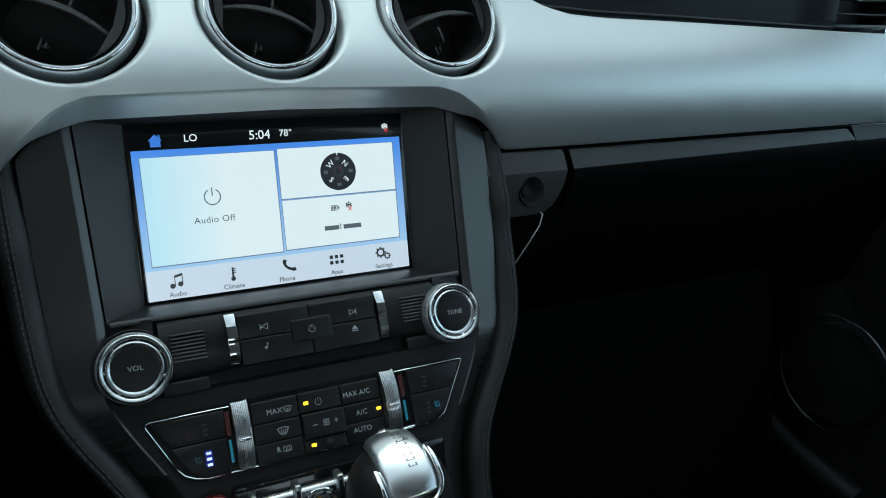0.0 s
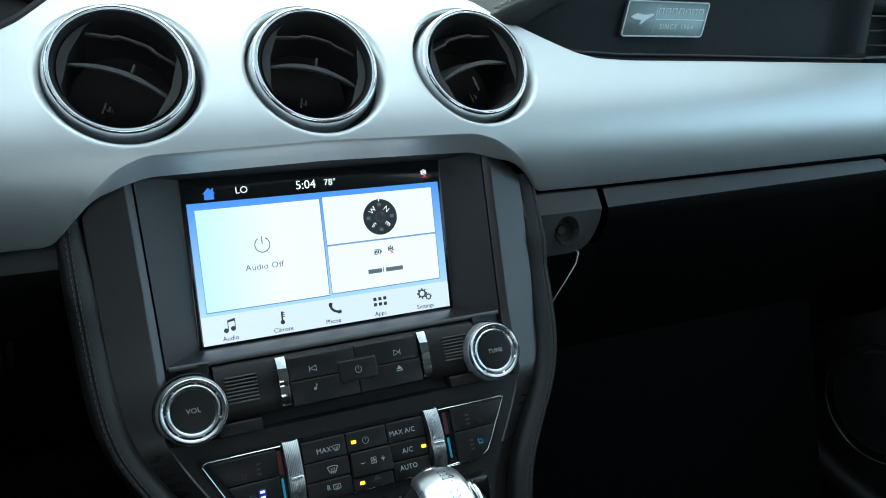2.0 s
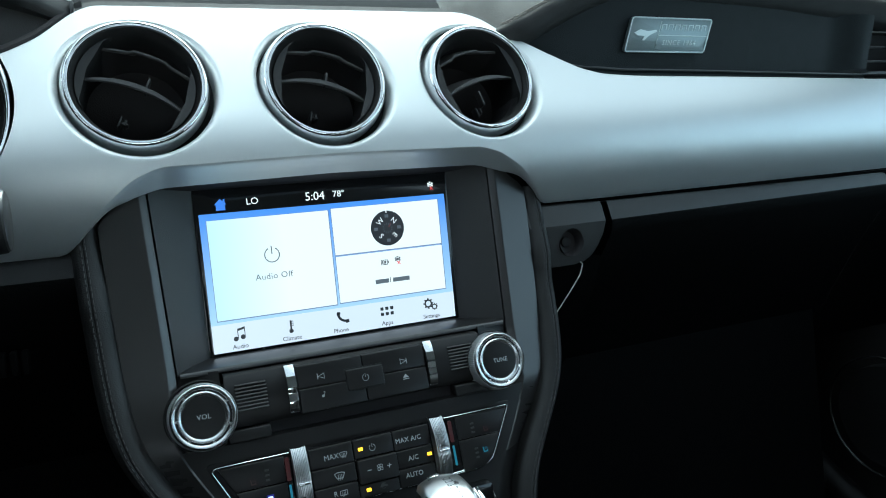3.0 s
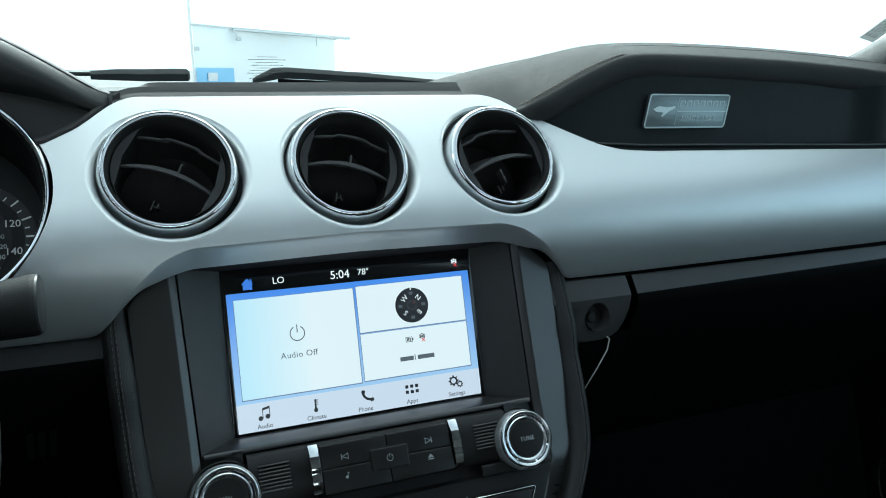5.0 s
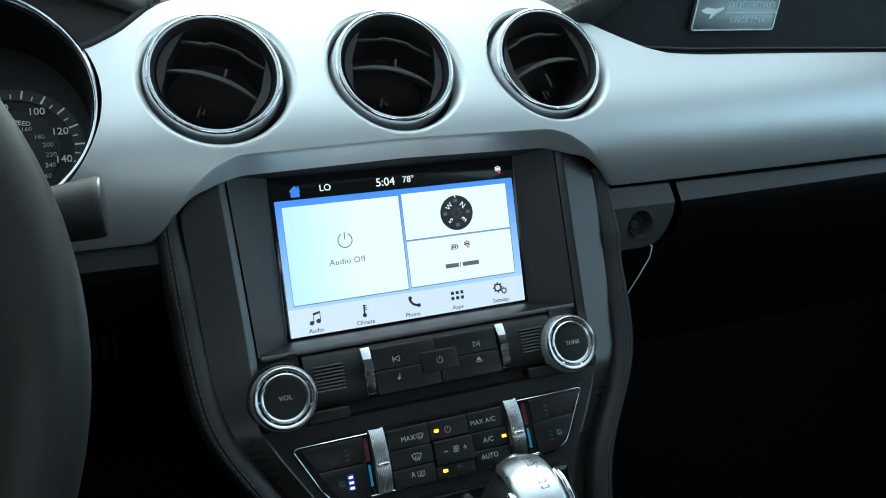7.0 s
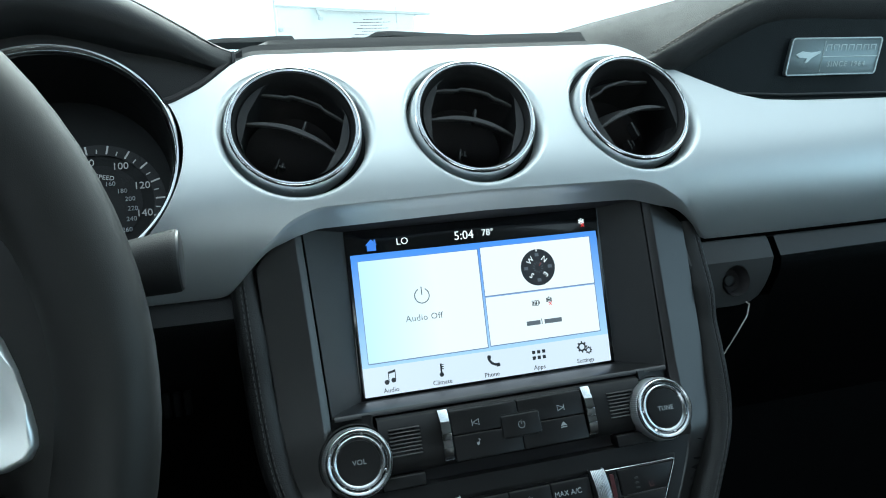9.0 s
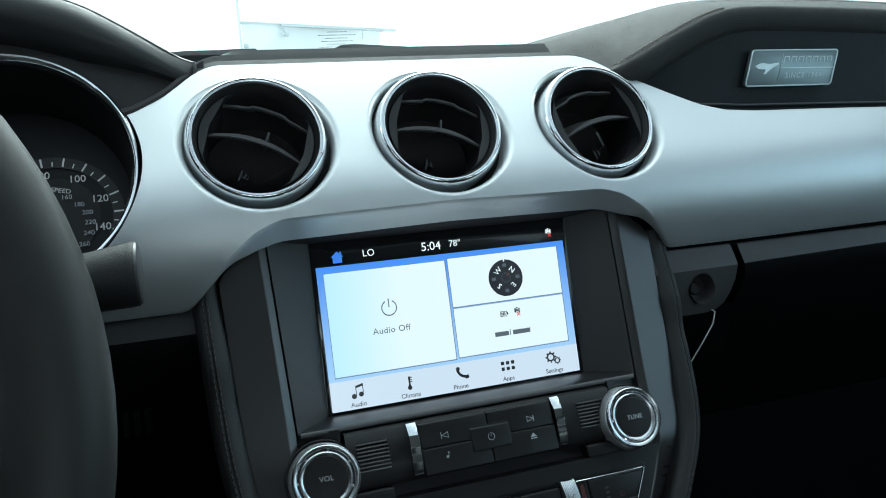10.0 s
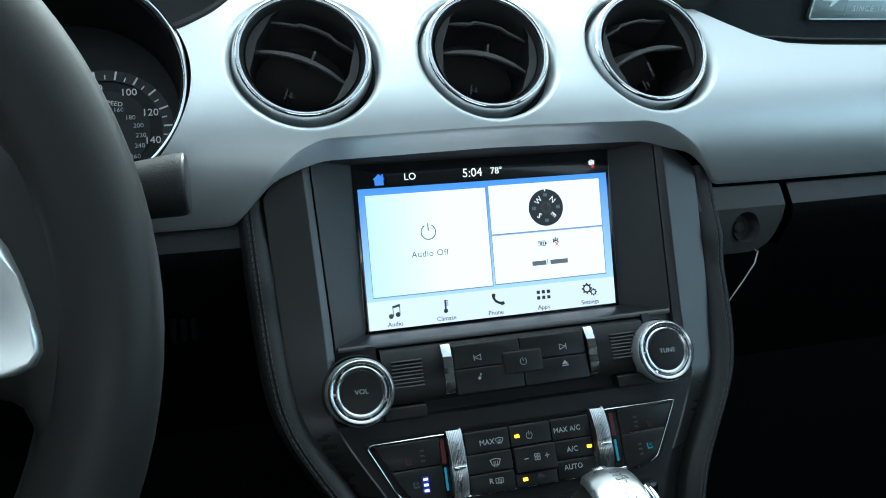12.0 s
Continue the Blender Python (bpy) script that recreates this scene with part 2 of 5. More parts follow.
def carve(bm, cutter, sheet=0.0):
    """bm with the shape cutter taken out of it; sheet: first give a bare surface that thickness."""
    obs = []
    for b in (bm, cutter):
        bmesh.ops.recalc_face_normals(b, faces=b.faces[:])
        me = bpy.data.meshes.new("work")
        b.to_mesh(me)
        b.free()
        obs.append(new("work", me))
    if sheet:
        th = obs[0].modifiers.new("sheet", "SOLIDIFY")
        th.thickness, th.offset = sheet, 0
    md = obs[0].modifiers.new("holes", "BOOLEAN")
    md.operation, md.solver, md.object = "DIFFERENCE", "EXACT", obs[1]
    bpy.context.view_layer.update()
    done = bpy.data.meshes.new_from_object(obs[0].evaluated_get(bpy.context.evaluated_depsgraph_get()))
    for o in obs:
        bpy.data.objects.remove(o)
    out = bmesh.new()
    out.from_mesh(done)
    bpy.data.meshes.remove(done)
    return out


def silver_panel(parent):
    bm = bmesh.new()
    xs = [-0.40 + 0.004 * i for i in range(296)]
    secs = []
    for x in xs:
        hi, lo = smooth_curve(x, PANEL_TOP, 0.004), smooth_curve(x, PANEL_LOW, 0.004)
        col = [(x, panel_y(hi) + 0.010, hi - 0.0015), (x, panel_y(hi) + 0.003, hi - 0.0002), (x, panel_y(hi - 0.0015), hi - 0.0015)]
        col += [(x, panel_y(hi + (lo - hi) * k / 16), hi + (lo - hi) * k / 16) for k in range(1, 16)]
        arch = max(0.0, min(1.0, (lo - 0.030) / 0.03))
        py, ey, ez = panel_y(lo), panel_y(lo) + 0.004, lo - 0.002
        if arch > 0:
            ey, ez = ey + (-0.0195 - ey) * arch, ez + (smooth_curve(x, ARCH_Z, 0.004) - ez) * arch
        col += [(x, py, lo), (x, py + 0.0012, lo - 0.0011), (x, py + 0.0035, lo - 0.0020), (x, py + (ey - py) * 0.6 + 0.001, lo + (ez - lo) * 0.55 - 0.0004), (x, ey, ez)]
        secs.append(col)
    loft(bm, secs)
    cutter = bmesh.new()
    for c in (-VENT_X, 0, VENT_X):
        lathe(cutter, [(0, -0.05), (VENT_HOLE, -0.05), (VENT_HOLE, 0.05), (0, 0.05)], (c + SHIFT_X, VENT_Y, VENT_Z + SHIFT_Z), LEAN, 96)
    lathe(cutter, [(0, -0.06), (0.0742, -0.06), (0.0742, 0.06), (0, 0.06)], GAUGE, LEAN, 96)
    out = carve(bm, cutter, 0.0015)
    panel = part("silver_panel", out, SILVER, parent, "satin silver painted panel", 30)
    lip = [(0.0492, 0.00074), (0.0484, 0.00070), (0.0474, 0.0004), (0.0464, -0.0002), (0.0455, -0.0012), (0.0448, -0.0026), (0.0443, -0.0046), (0.0440, -0.008), (0.0438, -0.016)]
    for c in (-VENT_X, 0, VENT_X):
        ring = lathe(bmesh.new(), lip, (c + SHIFT_X, VENT_Y + SHIFT_Z * math.tan(radians(LEAN)), VENT_Z + SHIFT_Z), LEAN, 96)
        part("rounded_lip", lean(ring, bent), SILVER, panel)
    return panel


dashboard = thing("dashboard", (0, 0.05, 0.0), "car dashboard with satin silver panel and black padded top", "dashboard", kind="structure")
silver_panel(dashboard)

# dark board behind the panel, so that no daylight leaks through its openings
bm = bmesh.new()
box(bm, -0.74, 0.54, 0.07, 0.09, -0.40, 0.185)
box(bm, 0.54, 0.74, 0.07, 0.09, -0.02, 0.185)
part("backing_board", bm, SHADEBLACK, dashboard)

# centre strip of the top with its ridges
bm = bmesh.new()
secs = []
for x in [-0.146 + 0.006 * i for i in range(43)]:
    hi = smooth_curve(x, PANEL_TOP, 0.004)
    rise = 0.0145 * max(0.15, min(1, (0.150 - abs(x + 0.006)) / 0.035))
    d = panel_y(hi) - 0.001
    secs.append([(x, d + 0.006, hi - 0.004), (x, d + 0.0035, hi + 0.0005), (x, d + 0.006, hi + 0.004), (x, d + 0.0075, hi + 0.0035), (x, d + 0.010, hi + 0.009), (x, d + 0.0115, hi + 0.0085), (x, d + 0.014, hi + rise - 0.001), (x, d + 0.020, hi + rise), (x, 0.06, hi + rise + 0.003), (x, 0.28, hi + rise + 0.045)])
loft(bm, secs)
part("top_strip", bm, HOODSKIN, dashboard, "ridged black top strip")

# padded top on the passenger side, with the overhang above the recess
EDGE = ((0.06, 0.1660), (0.10, 0.1640), (0.12, 0.1605), (0.138, 0.1573), (0.1514, 0.1628), (0.1673, 0.1703), (0.1892, 0.1808), (0.2173, 0.1933), (0.2345, 0.1997), (0.2518, 0.2040), (0.2747, 0.2048), (0.3041, 0.2044), (0.366, 0.2028), (0.4326, 0.2003), (0.5041, 0.1953), (0.553, 0.1910), (0.78, 0.172))
CROWN = ((0.06, 0.196), (0.1327, 0.2172), (0.1705, 0.2265), (0.2068, 0.2351), (0.2639, 0.2452), (0.2968, 0.2480), (0.3306, 0.2495), (0.4015, 0.2492), (0.4773, 0.2470), (0.5587, 0.2430), (0.6464, 0.2375), (0.78, 0.230))
bm = bmesh.new()
secs = []
for x in [0.070 + 0.008 * i for i in range(90)]:
    e, t = smooth_curve(x, EDGE, 0.012), smooth_curve(x, CROWN, 0.02)
    k = max(0, min(1, (x - 0.118) / 0.05))
    b = 0.020 * max(0, min(1, (0.158 - x) / 0.03))
    secs.append([(px_, py_ + b * max(0, 1 - max(py_, 0) / 0.06), pz_) for px_, py_, pz_ in [(x, 0.014, e - 0.0235 * k), (x, -0.003, e - 0.0205 * k), (x, -0.0085, e - 0.0165 * k), (x, -0.0115, e - 0.0080 * k), (x, -0.0108, e - 0.0025 * k), (x, -0.0092, e - 0.0002), (x, -0.0072, e + 0.0012), (x, -0.0056, e + 0.0016),
                 (x, -0.0048, e + 0.0012), (x, -0.0036, e + 0.0022), (x, 0.004, e + 0.0070), (x, 0.03, e + (t - e) * 0.42 + 0.003), (x, 0.06, e + (t - e) * 0.75 + 0.002), (x, 0.10, t), (x, 0.16, t + 0.014), (x, 0.24, t + 0.028), (x, 0.30, t + 0.034)]])
loft(bm, secs)
pad = part("padded_top", bm, PAD, dashboard, "padded dark brown-grey vinyl top with stitched edge")
bm = bmesh.new()
x = 0.146
while x < 0.246:
    for s in (0, 1):
        e = smooth_curve(x, EDGE, 0.012)
        e2 = smooth_curve(x + 0.0032, EDGE, 0.012)
        y, dz = ((-0.0070, 0.0014), (-0.0030, 0.0028))[s]
        tube(bm, [(x, y, e + dz), (x + 0.0016, y - 0.0004, (e + e2) / 2 + dz + 0.0005), (x + 0.0032, y, e2 + dz)], 0.00065, 5)
    x += 0.0046
seam = bmesh.new()
tube(seam, [(0.246 + 0.02 * i, -0.0045, smooth_curve(0.246 + 0.02 * i, EDGE, 0.012) + 0.0016) for i in range(24)], 0.0008, 6)
part("seam_ridge", seam, PAD, pad)
ridge = tube(bmesh.new(), [(x, 0.030, smooth_curve(x, EDGE, 0.012) + (smooth_curve(x, CROWN, 0.02) - smooth_curve(x, EDGE, 0.012)) * 0.43 + 0.0016) for x in [0.246 + 0.02 * i for i in range(24)]], 0.0013, 6)
part("piping", ridge, PAD, pad)
tagged(part("stitching", bm, THREAD, pad, "twin rows of grey stitches"), kind="stuff")

# recessed board below the overhang
bm = bmesh.new()
secs = []
for x in [0.14 + 0.006 * i for i in range(69)]:
    e, lo = smooth_curve(x, EDGE, 0.012), smooth_curve(x, PANEL_TOP, 0.004)
    led = min(0.0095, max(0.0, (x - 0.17) * 0.16))
    step = max(0.0, min(1.0, (x - 0.506) / 0.036))
    end = 0.014 * step * step * (3 - 2 * step)
    board = [(x, 0.0095 - 0.27 * (e - 0.018 - 0.13) - end, e - 0.018), (x, 0.0095 - 0.27 * (lo + led + 0.004 - 0.13) - end, lo + led + 0.004), (x, 0.0080 - end, lo + led + 0.0005), (x, 0.001, lo + led + 0.0002), (x, -0.0012, lo + led - 0.0004), (x, -0.0016, lo + led - 0.0018), (x, -0.0002, lo + led - 0.0032), (x, -0.001, lo + led * 0.3), (x, 0.003, lo - 0.004)]
    secs.append([(px_, py_, min(pz_, e - 0.003)) for px_, py_, pz_ in board])
loft(bm, secs)
part("recess_board", bm, RECESS, dashboard, "recessed black board")
# highlight on the ledge, painted as a bead of lighter plastic
bm = tube(bmesh.new(), [(x, -0.0014, smooth_curve(x, PANEL_TOP, 0.004) + min(0.0095, max(0.0, (x - 0.17) * 0.16)) - 0.0006) for x in [0.196 + 0.012 * i for i in range(30)]], 0.0007, 6)
part("ledge_highlight", bm, VANE, dashboard, "thin lighter bead standing in for the ledge highlight")

# hood over the instruments
bm = bmesh.new()
secs = []
HOOD = ((-0.147, 0.1690), (-0.158, 0.1758), (-0.184, 0.1920), (-0.212, 0.2072), (-0.255, 0.2190), (-0.31, 0.2100), (-0.36, 0.188), (-0.40, 0.15))
n = 40
for i in range(n + 1):
    x = -0.146 - 0.254 * i / n
    z = smooth_curve(-x, [(-a, b) for a, b in HOOD], 0.012)
    k = min(1, i / 10)
    q = 0.25 + 0.75 * k
    d = 0.011 * max(0.0, 1 - i / 9)
    secs.append([(hx, hy + d * (1 if hy < 0.05 else 0), hz) for hx, hy, hz in [(x, 0.30, z + 0.055), (x, 0.12, z + 0.036), (x, 0.04, z + 0.018), (x, 0.014, z + 0.0125), (x, 0.004, z + 0.0092), (x, 0.0005, z + 0.0072), (x, 0.0005, z + 0.0062), (x, -0.0015 * q, z + 0.0060), (x, -0.006 * q, z + 0.0030),
                 (x, -0.010 * q, z - 0.003 * q), (x, -0.0115 * q, z - 0.009 * q), (x, -0.009 * q, z - 0.016 * q), (x, -0.002, z - 0.022 * q), (x, 0.02, z - 0.026 * q), (x, 0.05, z - 0.026 * q)]])
loft(bm, secs)
hood = part("instrument_hood", bm, HOODSKIN, dashboard, "black leather hood with a seam")
bm = tube(bmesh.new(), [(x, 0.0110 * max(0.0, 1 - (-0.146 - x) / 0.05715), smooth_curve(-x, [(-a, b) for a, b in HOOD], 0.012) + 0.0066) for x in [-0.156 - 0.008 * i for i in range(28)]], 0.0007, 6)
part("seam", bm, INNER, hood)
# dark gap piece between hood and panel
bm = bmesh.new()
loft(bm, [[(x, 0.036, smooth_curve(x, PANEL_TOP, 0.004) + 0.012), (x, 0.012, smooth_curve(x, PANEL_TOP, 0.004) + 0.006), (x, 0.012, smooth_curve(x, PANEL_TOP, 0.004) - 0.006)] for x in [-0.14 - 0.006 * i for i in range(7)]])
part("gap_filler", bm, DARK, dashboard)
bm = bmesh.new()
loft(bm, [[(x, 0.014, max(0.12, smooth_curve(-x, [(-a, b) for a, b in HOOD], 0.012) - 0.004)), (x, 0.012, 0.115), (x, 0.010, 0.10)] for x in [-0.40 + 0.015 * i for i in range(17)]])
part("binnacle_board", carve(bm, lathe(bmesh.new(), [(0, -0.06), (0.0738, -0.06), (0.0738, 0.06), (0, 0.06)], GAUGE, LEAN, 64), 0.002), SOFT, dashboard)
# dark strip laid in for the shaded gap between hood and panel
gap = tube(bmesh.new(), [(x, panel_y(smooth_curve(x, PANEL_TOP, 0.004)) + 0.0045, smooth_curve(x, PANEL_TOP, 0.004) + 0.0022) for x in [-0.150 - 0.004 * i for i in range(11)]], 0.0030, 8)
part("gap_shade", gap, INNER, dashboard, "dark strip standing in for the shaded gap at the panel edge")
bm = bmesh.new()
box(bm, -0.1468, -0.1444, 0.006, 0.036, 0.1680, 0.1775, 0.0008)
part("end_trim", bm, STACK, dashboard)

# ---- round air vents ----


def air_vent(label, roll, x=0.0, tab=(0.0, 1)):
    v = thing("air_vent", (x, VENT_Y, VENT_Z), label, "air vent", "round air vents")
    at = (x, VENT_Y, VENT_Z)
    bm = bmesh.new()
    lathe(bm, [(0.0470, -0.016), (0.0440, -0.0175), (0.0415, -0.0175), (0.0400, -0.0165)], (x + SHIFT_X, VENT_Y, VENT_Z + SHIFT_Z), LEAN, 80)
    part("collar", bm, DARK, v)
    bm = bmesh.new()
    lathe(bm, [(0.0424, -0.0170), (0.0423, -0.0080), (0.0420, -0.0030), (0.0414, 0.0010), (0.0407, 0.0038), (0.0399, 0.0057), (0.0392, 0.0066), (0.0386, 0.0068), (0.0382, 0.0064), (0.0379, 0.0056), (0.0376, 0.0057), (0.0373, 0.0062), (0.0369, 0.0062), (0.0366, 0.0056), (0.0364, 0.0042)], at, LEAN, 112)
    part("chrome_ring", bm, CHROME, v, "polished chrome ring")
    bm = bmesh.new()
    lathe(bm, [(0.0365, 0.0046), (0.0360, 0.0036), (0.0345, 0.0010), (0.0328, -0.0040), (0.0318, -0.012)], at, LEAN, 72)
    part("barrel", bm, SOFT, v, "black barrel")
    bm = lathe(bmesh.new(), [(0.0318, -0.012), (0.0310, -0.045), (0, -0.047)], at, LEAN, 72)
    part("throat", bm, INNER, v)
    m = pose(*at, -LEAN, 0, 0) @ pose(0, 0.002, 0, 0, roll, 0)
    # side cheeks of the vane carrier
    for s in (-1, 1):
        bm = bmesh.new()
        arc = [(s * 0.0335 * math.cos(radians(a)), 0.0335 * math.sin(radians(a))) for a in range(-48, 49, 8)]
        inner = [(s * 0.0262, arc[-1][1] * 0.80), (s * 0.0288, 0.0), (s * 0.0262, arc[0][1] * 0.80)]
        pts = arc + inner
        if s < 0:
            pts = pts[::-1]
        prism(bm, pts, -0.0035, 0.03, 0.0008)
        bm.transform(m)
        # light put into colour: right cheeks of two vents get the lighter plastic
        part("cheek", bm, SOFT if s > 0 and roll > 0 else DARK, v)
    for z, bow, dy in ((0.0178, 0.0036, 0.004), (-0.0050, 0.0042, 0.0015)):
        bm = bmesh.new()
        secs = []
        for i in range(25):
            vx = -0.0285 + 0.057 * i / 24
            f = 1 - (vx / 0.0285) ** 2
            y0 = dy - 0.003 * f
            zz = z + bow * f + (0.0016 * max(0.0, min(1.0, (0.0125 - vx) / 0.0024, (vx + 0.0120) / 0.0024)) if z > 0 else 0.0)
            th = 0.0010 if z > 0 else 0.0010 + 0.0016 * f
            secs.append([(vx, y0, zz), (vx, y0 - 0.0002, zz + th), (vx, y0 + 0.0012, zz + th + 0.0008), (vx, y0 + 0.022, zz + 0.0112), (vx, y0 + 0.022, zz + 0.0098), (vx, y0 + 0.0012, zz - 0.0006)])
        loft(bm, secs, True, True)
        bm.transform(m)
        part("vane", bm, VANE, v)
    bm = bmesh.new()
    tx, up = tab
    box(bm, tx - 0.0008, tx + 0.0008, -0.0010, 0.006, *((-0.0010, 0.0085) if up > 0 else (-0.0185, -0.0075)), 0.0005)
    bm.transform(m)
    part("thumb_tab", bm, SOFT, v)
    # link of the upright louvres behind the vanes
    bm = bmesh.new()
    for dx, z0, z1 in ((-0.0040, -0.0225, -0.0150), (-0.0010, -0.0205, -0.0165)):
        box(bm, dx - 0.0007, dx + 0.0007, 0.012, 0.020, z0, z1, 0.0004)
    box(bm, -0.0045, 0.0010, 0.0135, 0.018, -0.0195, -0.0182, 0.0003)
    bm.transform(m)
    part("link", bm, SOFT, v)
    return v


for x, roll, tab in ((-VENT_X, 24, (0.005, 1)), (0, 15, (0.001, 1)), (VENT_X, -14, (-0.004, -1))):
    air_vent("round black air vent with a chrome ring in the silver dashboard", roll, x, tab)

# ---- centre stack ----


def face_y(z):
    """Depth of the sloping lower face."""
    return -0.034 + (z + 0.06) * math.tan(radians(14.0))


BOLSTER = ((0.05, 0.1555), (0.03, 0.1550), (-0.007, 0.1535), (-0.048, 0.1512), (-0.072, 0.1490), (-0.090, 0.1456), (-0.1065, 0.1388), (-0.125, 0.1275), (-0.144, 0.1155), (-0.161, 0.1065), (-0.185, 0.1000), (-0.21, 0.0985), (-0.26, 0.0975))
BOL = sorted(BOLSTER)


def bolster_x(z):
    return smooth_curve(z, BOL, 0.010)


def cheek_slope(z):
    """How fast the outer facet falls away towards the bolster."""
    u = max(0.0, min(1.0, (-0.088 - z) / 0.048))
    return 0.12 + 0.55 * u * u * (3 - 2 * u)


def stack_front(z):
    y = min(-0.026, face_y(z) + 0.001) if z < -0.03 else -0.0255
    return y + 0.012 * max(0.0, min(1.0, (z + 0.01) / 0.04))


stack = thing("center_stack", (0, 0.02, -0.1), "charcoal centre console stack with stitched leather bolsters", "console", kind="structure")
for s in (-1, 1):
    bm = bmesh.new()
    secs = []
    for i in range(61):
        z = 0.040 - 0.292 * i / 60
        x = bolster_x(z)
        y = stack_front(z)
        wi, wo = 0.0098, 0.0070
        sec = [(s * (x - wi), y + 0.022, z), (s * (x - wi), y + 0.004, z), (s * (x - wi * 0.92), y + 0.0012, z), (s * (x - wi * 0.70), y - 0.0010, z), (s * (x - wi * 0.30), y - 0.0030, z), (s * (x - 0.0006), y - 0.0028, z), (s * x, y - 0.0021, z), (s * (x + 0.0006), y - 0.0026, z), (s * (x + wo * 0.4), y - 0.0022, z),
               (s * (x + wo * 0.8), y + 0.0010, z), (s * (x + wo), y + 0.005, z), (s * (x + wo * 1.1), y + 0.02, z), (s * (x + wo), y + 0.09, z)]
        secs.append(sec)
    loft(bm, secs)
    b = part("bolster", bm, LEATHER, stack, "stitched black leather side bolster")
    bm = bmesh.new()
    z = 0.036
    while z > -0.20:
        for dx in (-0.0013, 0.0013):
            x0, x1 = bolster_x(z) + dx, bolster_x(z - 0.0026) + dx
            tube(bm, [(s * x0, stack_front(z) - 0.0028, z), (s * x1, stack_front(z - 0.0026) - 0.0028, z - 0.0026)], 0.00048, 4)
        z -= 0.004
    tagged(part("stitching", bm, BLACKTHREAD, b), kind="stuff")
    # upright cheek beside the screen: a narrow inner facet, a ridge and a wide outer facet, leaning back;
    # below the knobs it lies on the lower face and turns away
    bm = bmesh.new()
    secs = []
    for i in range(37):
        z = 0.0600 - 0.2000 * i / 36
        k = (z + 0.055) / 0.110
        q = -0.0316 + 0.0150 * k - (1.5 * (z + 0.055) ** 2 if z < -0.055 else 0.0)
        f, r = 0.1118 + 0.0042 * max(k, 0), 0.1180 + 0.0038 * max(k, 0)
        low = max(0.0, min(1.0, (-0.058 - z) / 0.036))
        low = low * low * (3 - 2 * low)
        q += (face_y(z) + 0.0012 + 0.0018 * max(0.0, min(1.0, (z + 0.128) / 0.022)) - 0.0005 - q) * low
        steep = cheek_slope(z)
        o = bolster_x(z) - 0.0092
        if z < -0.09:
            r = min(r, o - 0.016)
            f = min(f, r - 0.005)
        o = max(r + 0.001, min(o, r + 0.001 + max(0.0, 0.0590 - z) * 1.25))
        secs.append([(s * (f + 0.0008), q + 0.0086, z), (s * (f + 0.0010), q + 0.0032, z), (s * (f + 0.0014), q + 0.0026, z), (s * (r - 0.0008), q + 0.0003, z), (s * r, q, z), (s * (r + 0.0006), q + 0.0002, z),
                     (s * (o - 0.0004), q + 0.0002 + steep * (o - r), z), (s * o, q + 0.0016 + steep * (o - r), z), (s * (o + 0.0004), q + 0.0226, z)])
    loft(bm, secs)
    part("cheek", bm, STACK, stack, "", 40, True)
    # inner flank of the screen well
    bm = bmesh.new()
    secs = []
    for z in (0.0580, 0.03, 0.0, -0.03, -0.0560):
        k = (z + 0.055) / 0.110
        b, f = -0.0290 + 0.0150 * k, 0.1118 + 0.0042 * k
        secs.append([(s * (f + 0.0004), b + 0.004, z), (s * (f + 0.0003), b + 0.0008, z), (s * f, b + 0.0002, z), (s * (f - 0.0008), b + 0.0006, z), (s * 0.0895, 0.0005, z)])
    loft(bm, secs)
    part("well_flank", bm, LIDTOP, stack, "", 40, True)

bm = bmesh.new()
loft(bm, [[(x, -0.0305, -0.0575), (x, -0.0300, -0.0553), (x, -0.0290, -0.0545), (x, 0.0005, -0.0528)] for x in (-0.1105, -0.05, 0, 0.05, 0.1105)])
part("well_floor", bm, STACK, stack)
bm = bmesh.new()
loft(bm, [[(x, -0.020, 0.0680), (x, -0.0180, 0.0602), (x, -0.0150, 0.0590), (x, 0.0005, 0.0560)] for x in (-0.1135, -0.05, 0, 0.05, 0.1135)])
part("well_brow", bm, INNER, stack)

# sloping lower face, following the bolsters
bm = bmesh.new()
secs = []
for z in [-0.056 - 0.004 * i for i in range(11)] + [-0.0990, -0.0994, -0.1000] + [-0.104 - 0.004 * i for i in range(31)]:
    o = bolster_x(z) - 0.0090
    ridge = min(0.118, o - 0.016)
    deep, side = (0.010, 0.006) if z > -0.0992 else (0.0, 0.0)
    y = face_y(z) + 0.0012
    side += 0.0018 * max(0.0, min(1.0, (z + 0.128) / 0.022))
    steep = cheek_slope(z)
    half = [(0.0, y + deep), (0.05, y + deep), (min(0.0884, ridge - 0.006), y + deep), (min(0.0886, ridge - 0.0055), y), (ridge - 0.002, y + side), (ridge, y + side + 0.0003), (ridge + 0.003, y + side + 0.003 * steep), (o - 0.0012, y + side + steep * (o - ridge - 0.0012)), (o, y + side + steep * (o - ridge) + 0.0012), (o + 0.001, y + 0.03)]
    secs.append([(-a, b, z) for a, b in half[:0:-1]] + [(a, b, z) for a, b in half])
loft(bm, secs)
part("lower_face", bm, FACE, stack, "charcoal lower face", 30)
# console deck that comes towards the seats below the switches
bm = bmesh.new()
secs = []
for i in range(12):
    y = -0.068 - 0.30 * i / 11
    z = -0.215 - 0.11 * (1 - math.exp(-i / 2.0))
    secs.append([(-0.108, y, z - 0.10), (-0.104, y, z - 0.004), (-0.098, y, z), (0.098, y, z), (0.104, y, z - 0.004), (0.108, y, z - 0.10)])
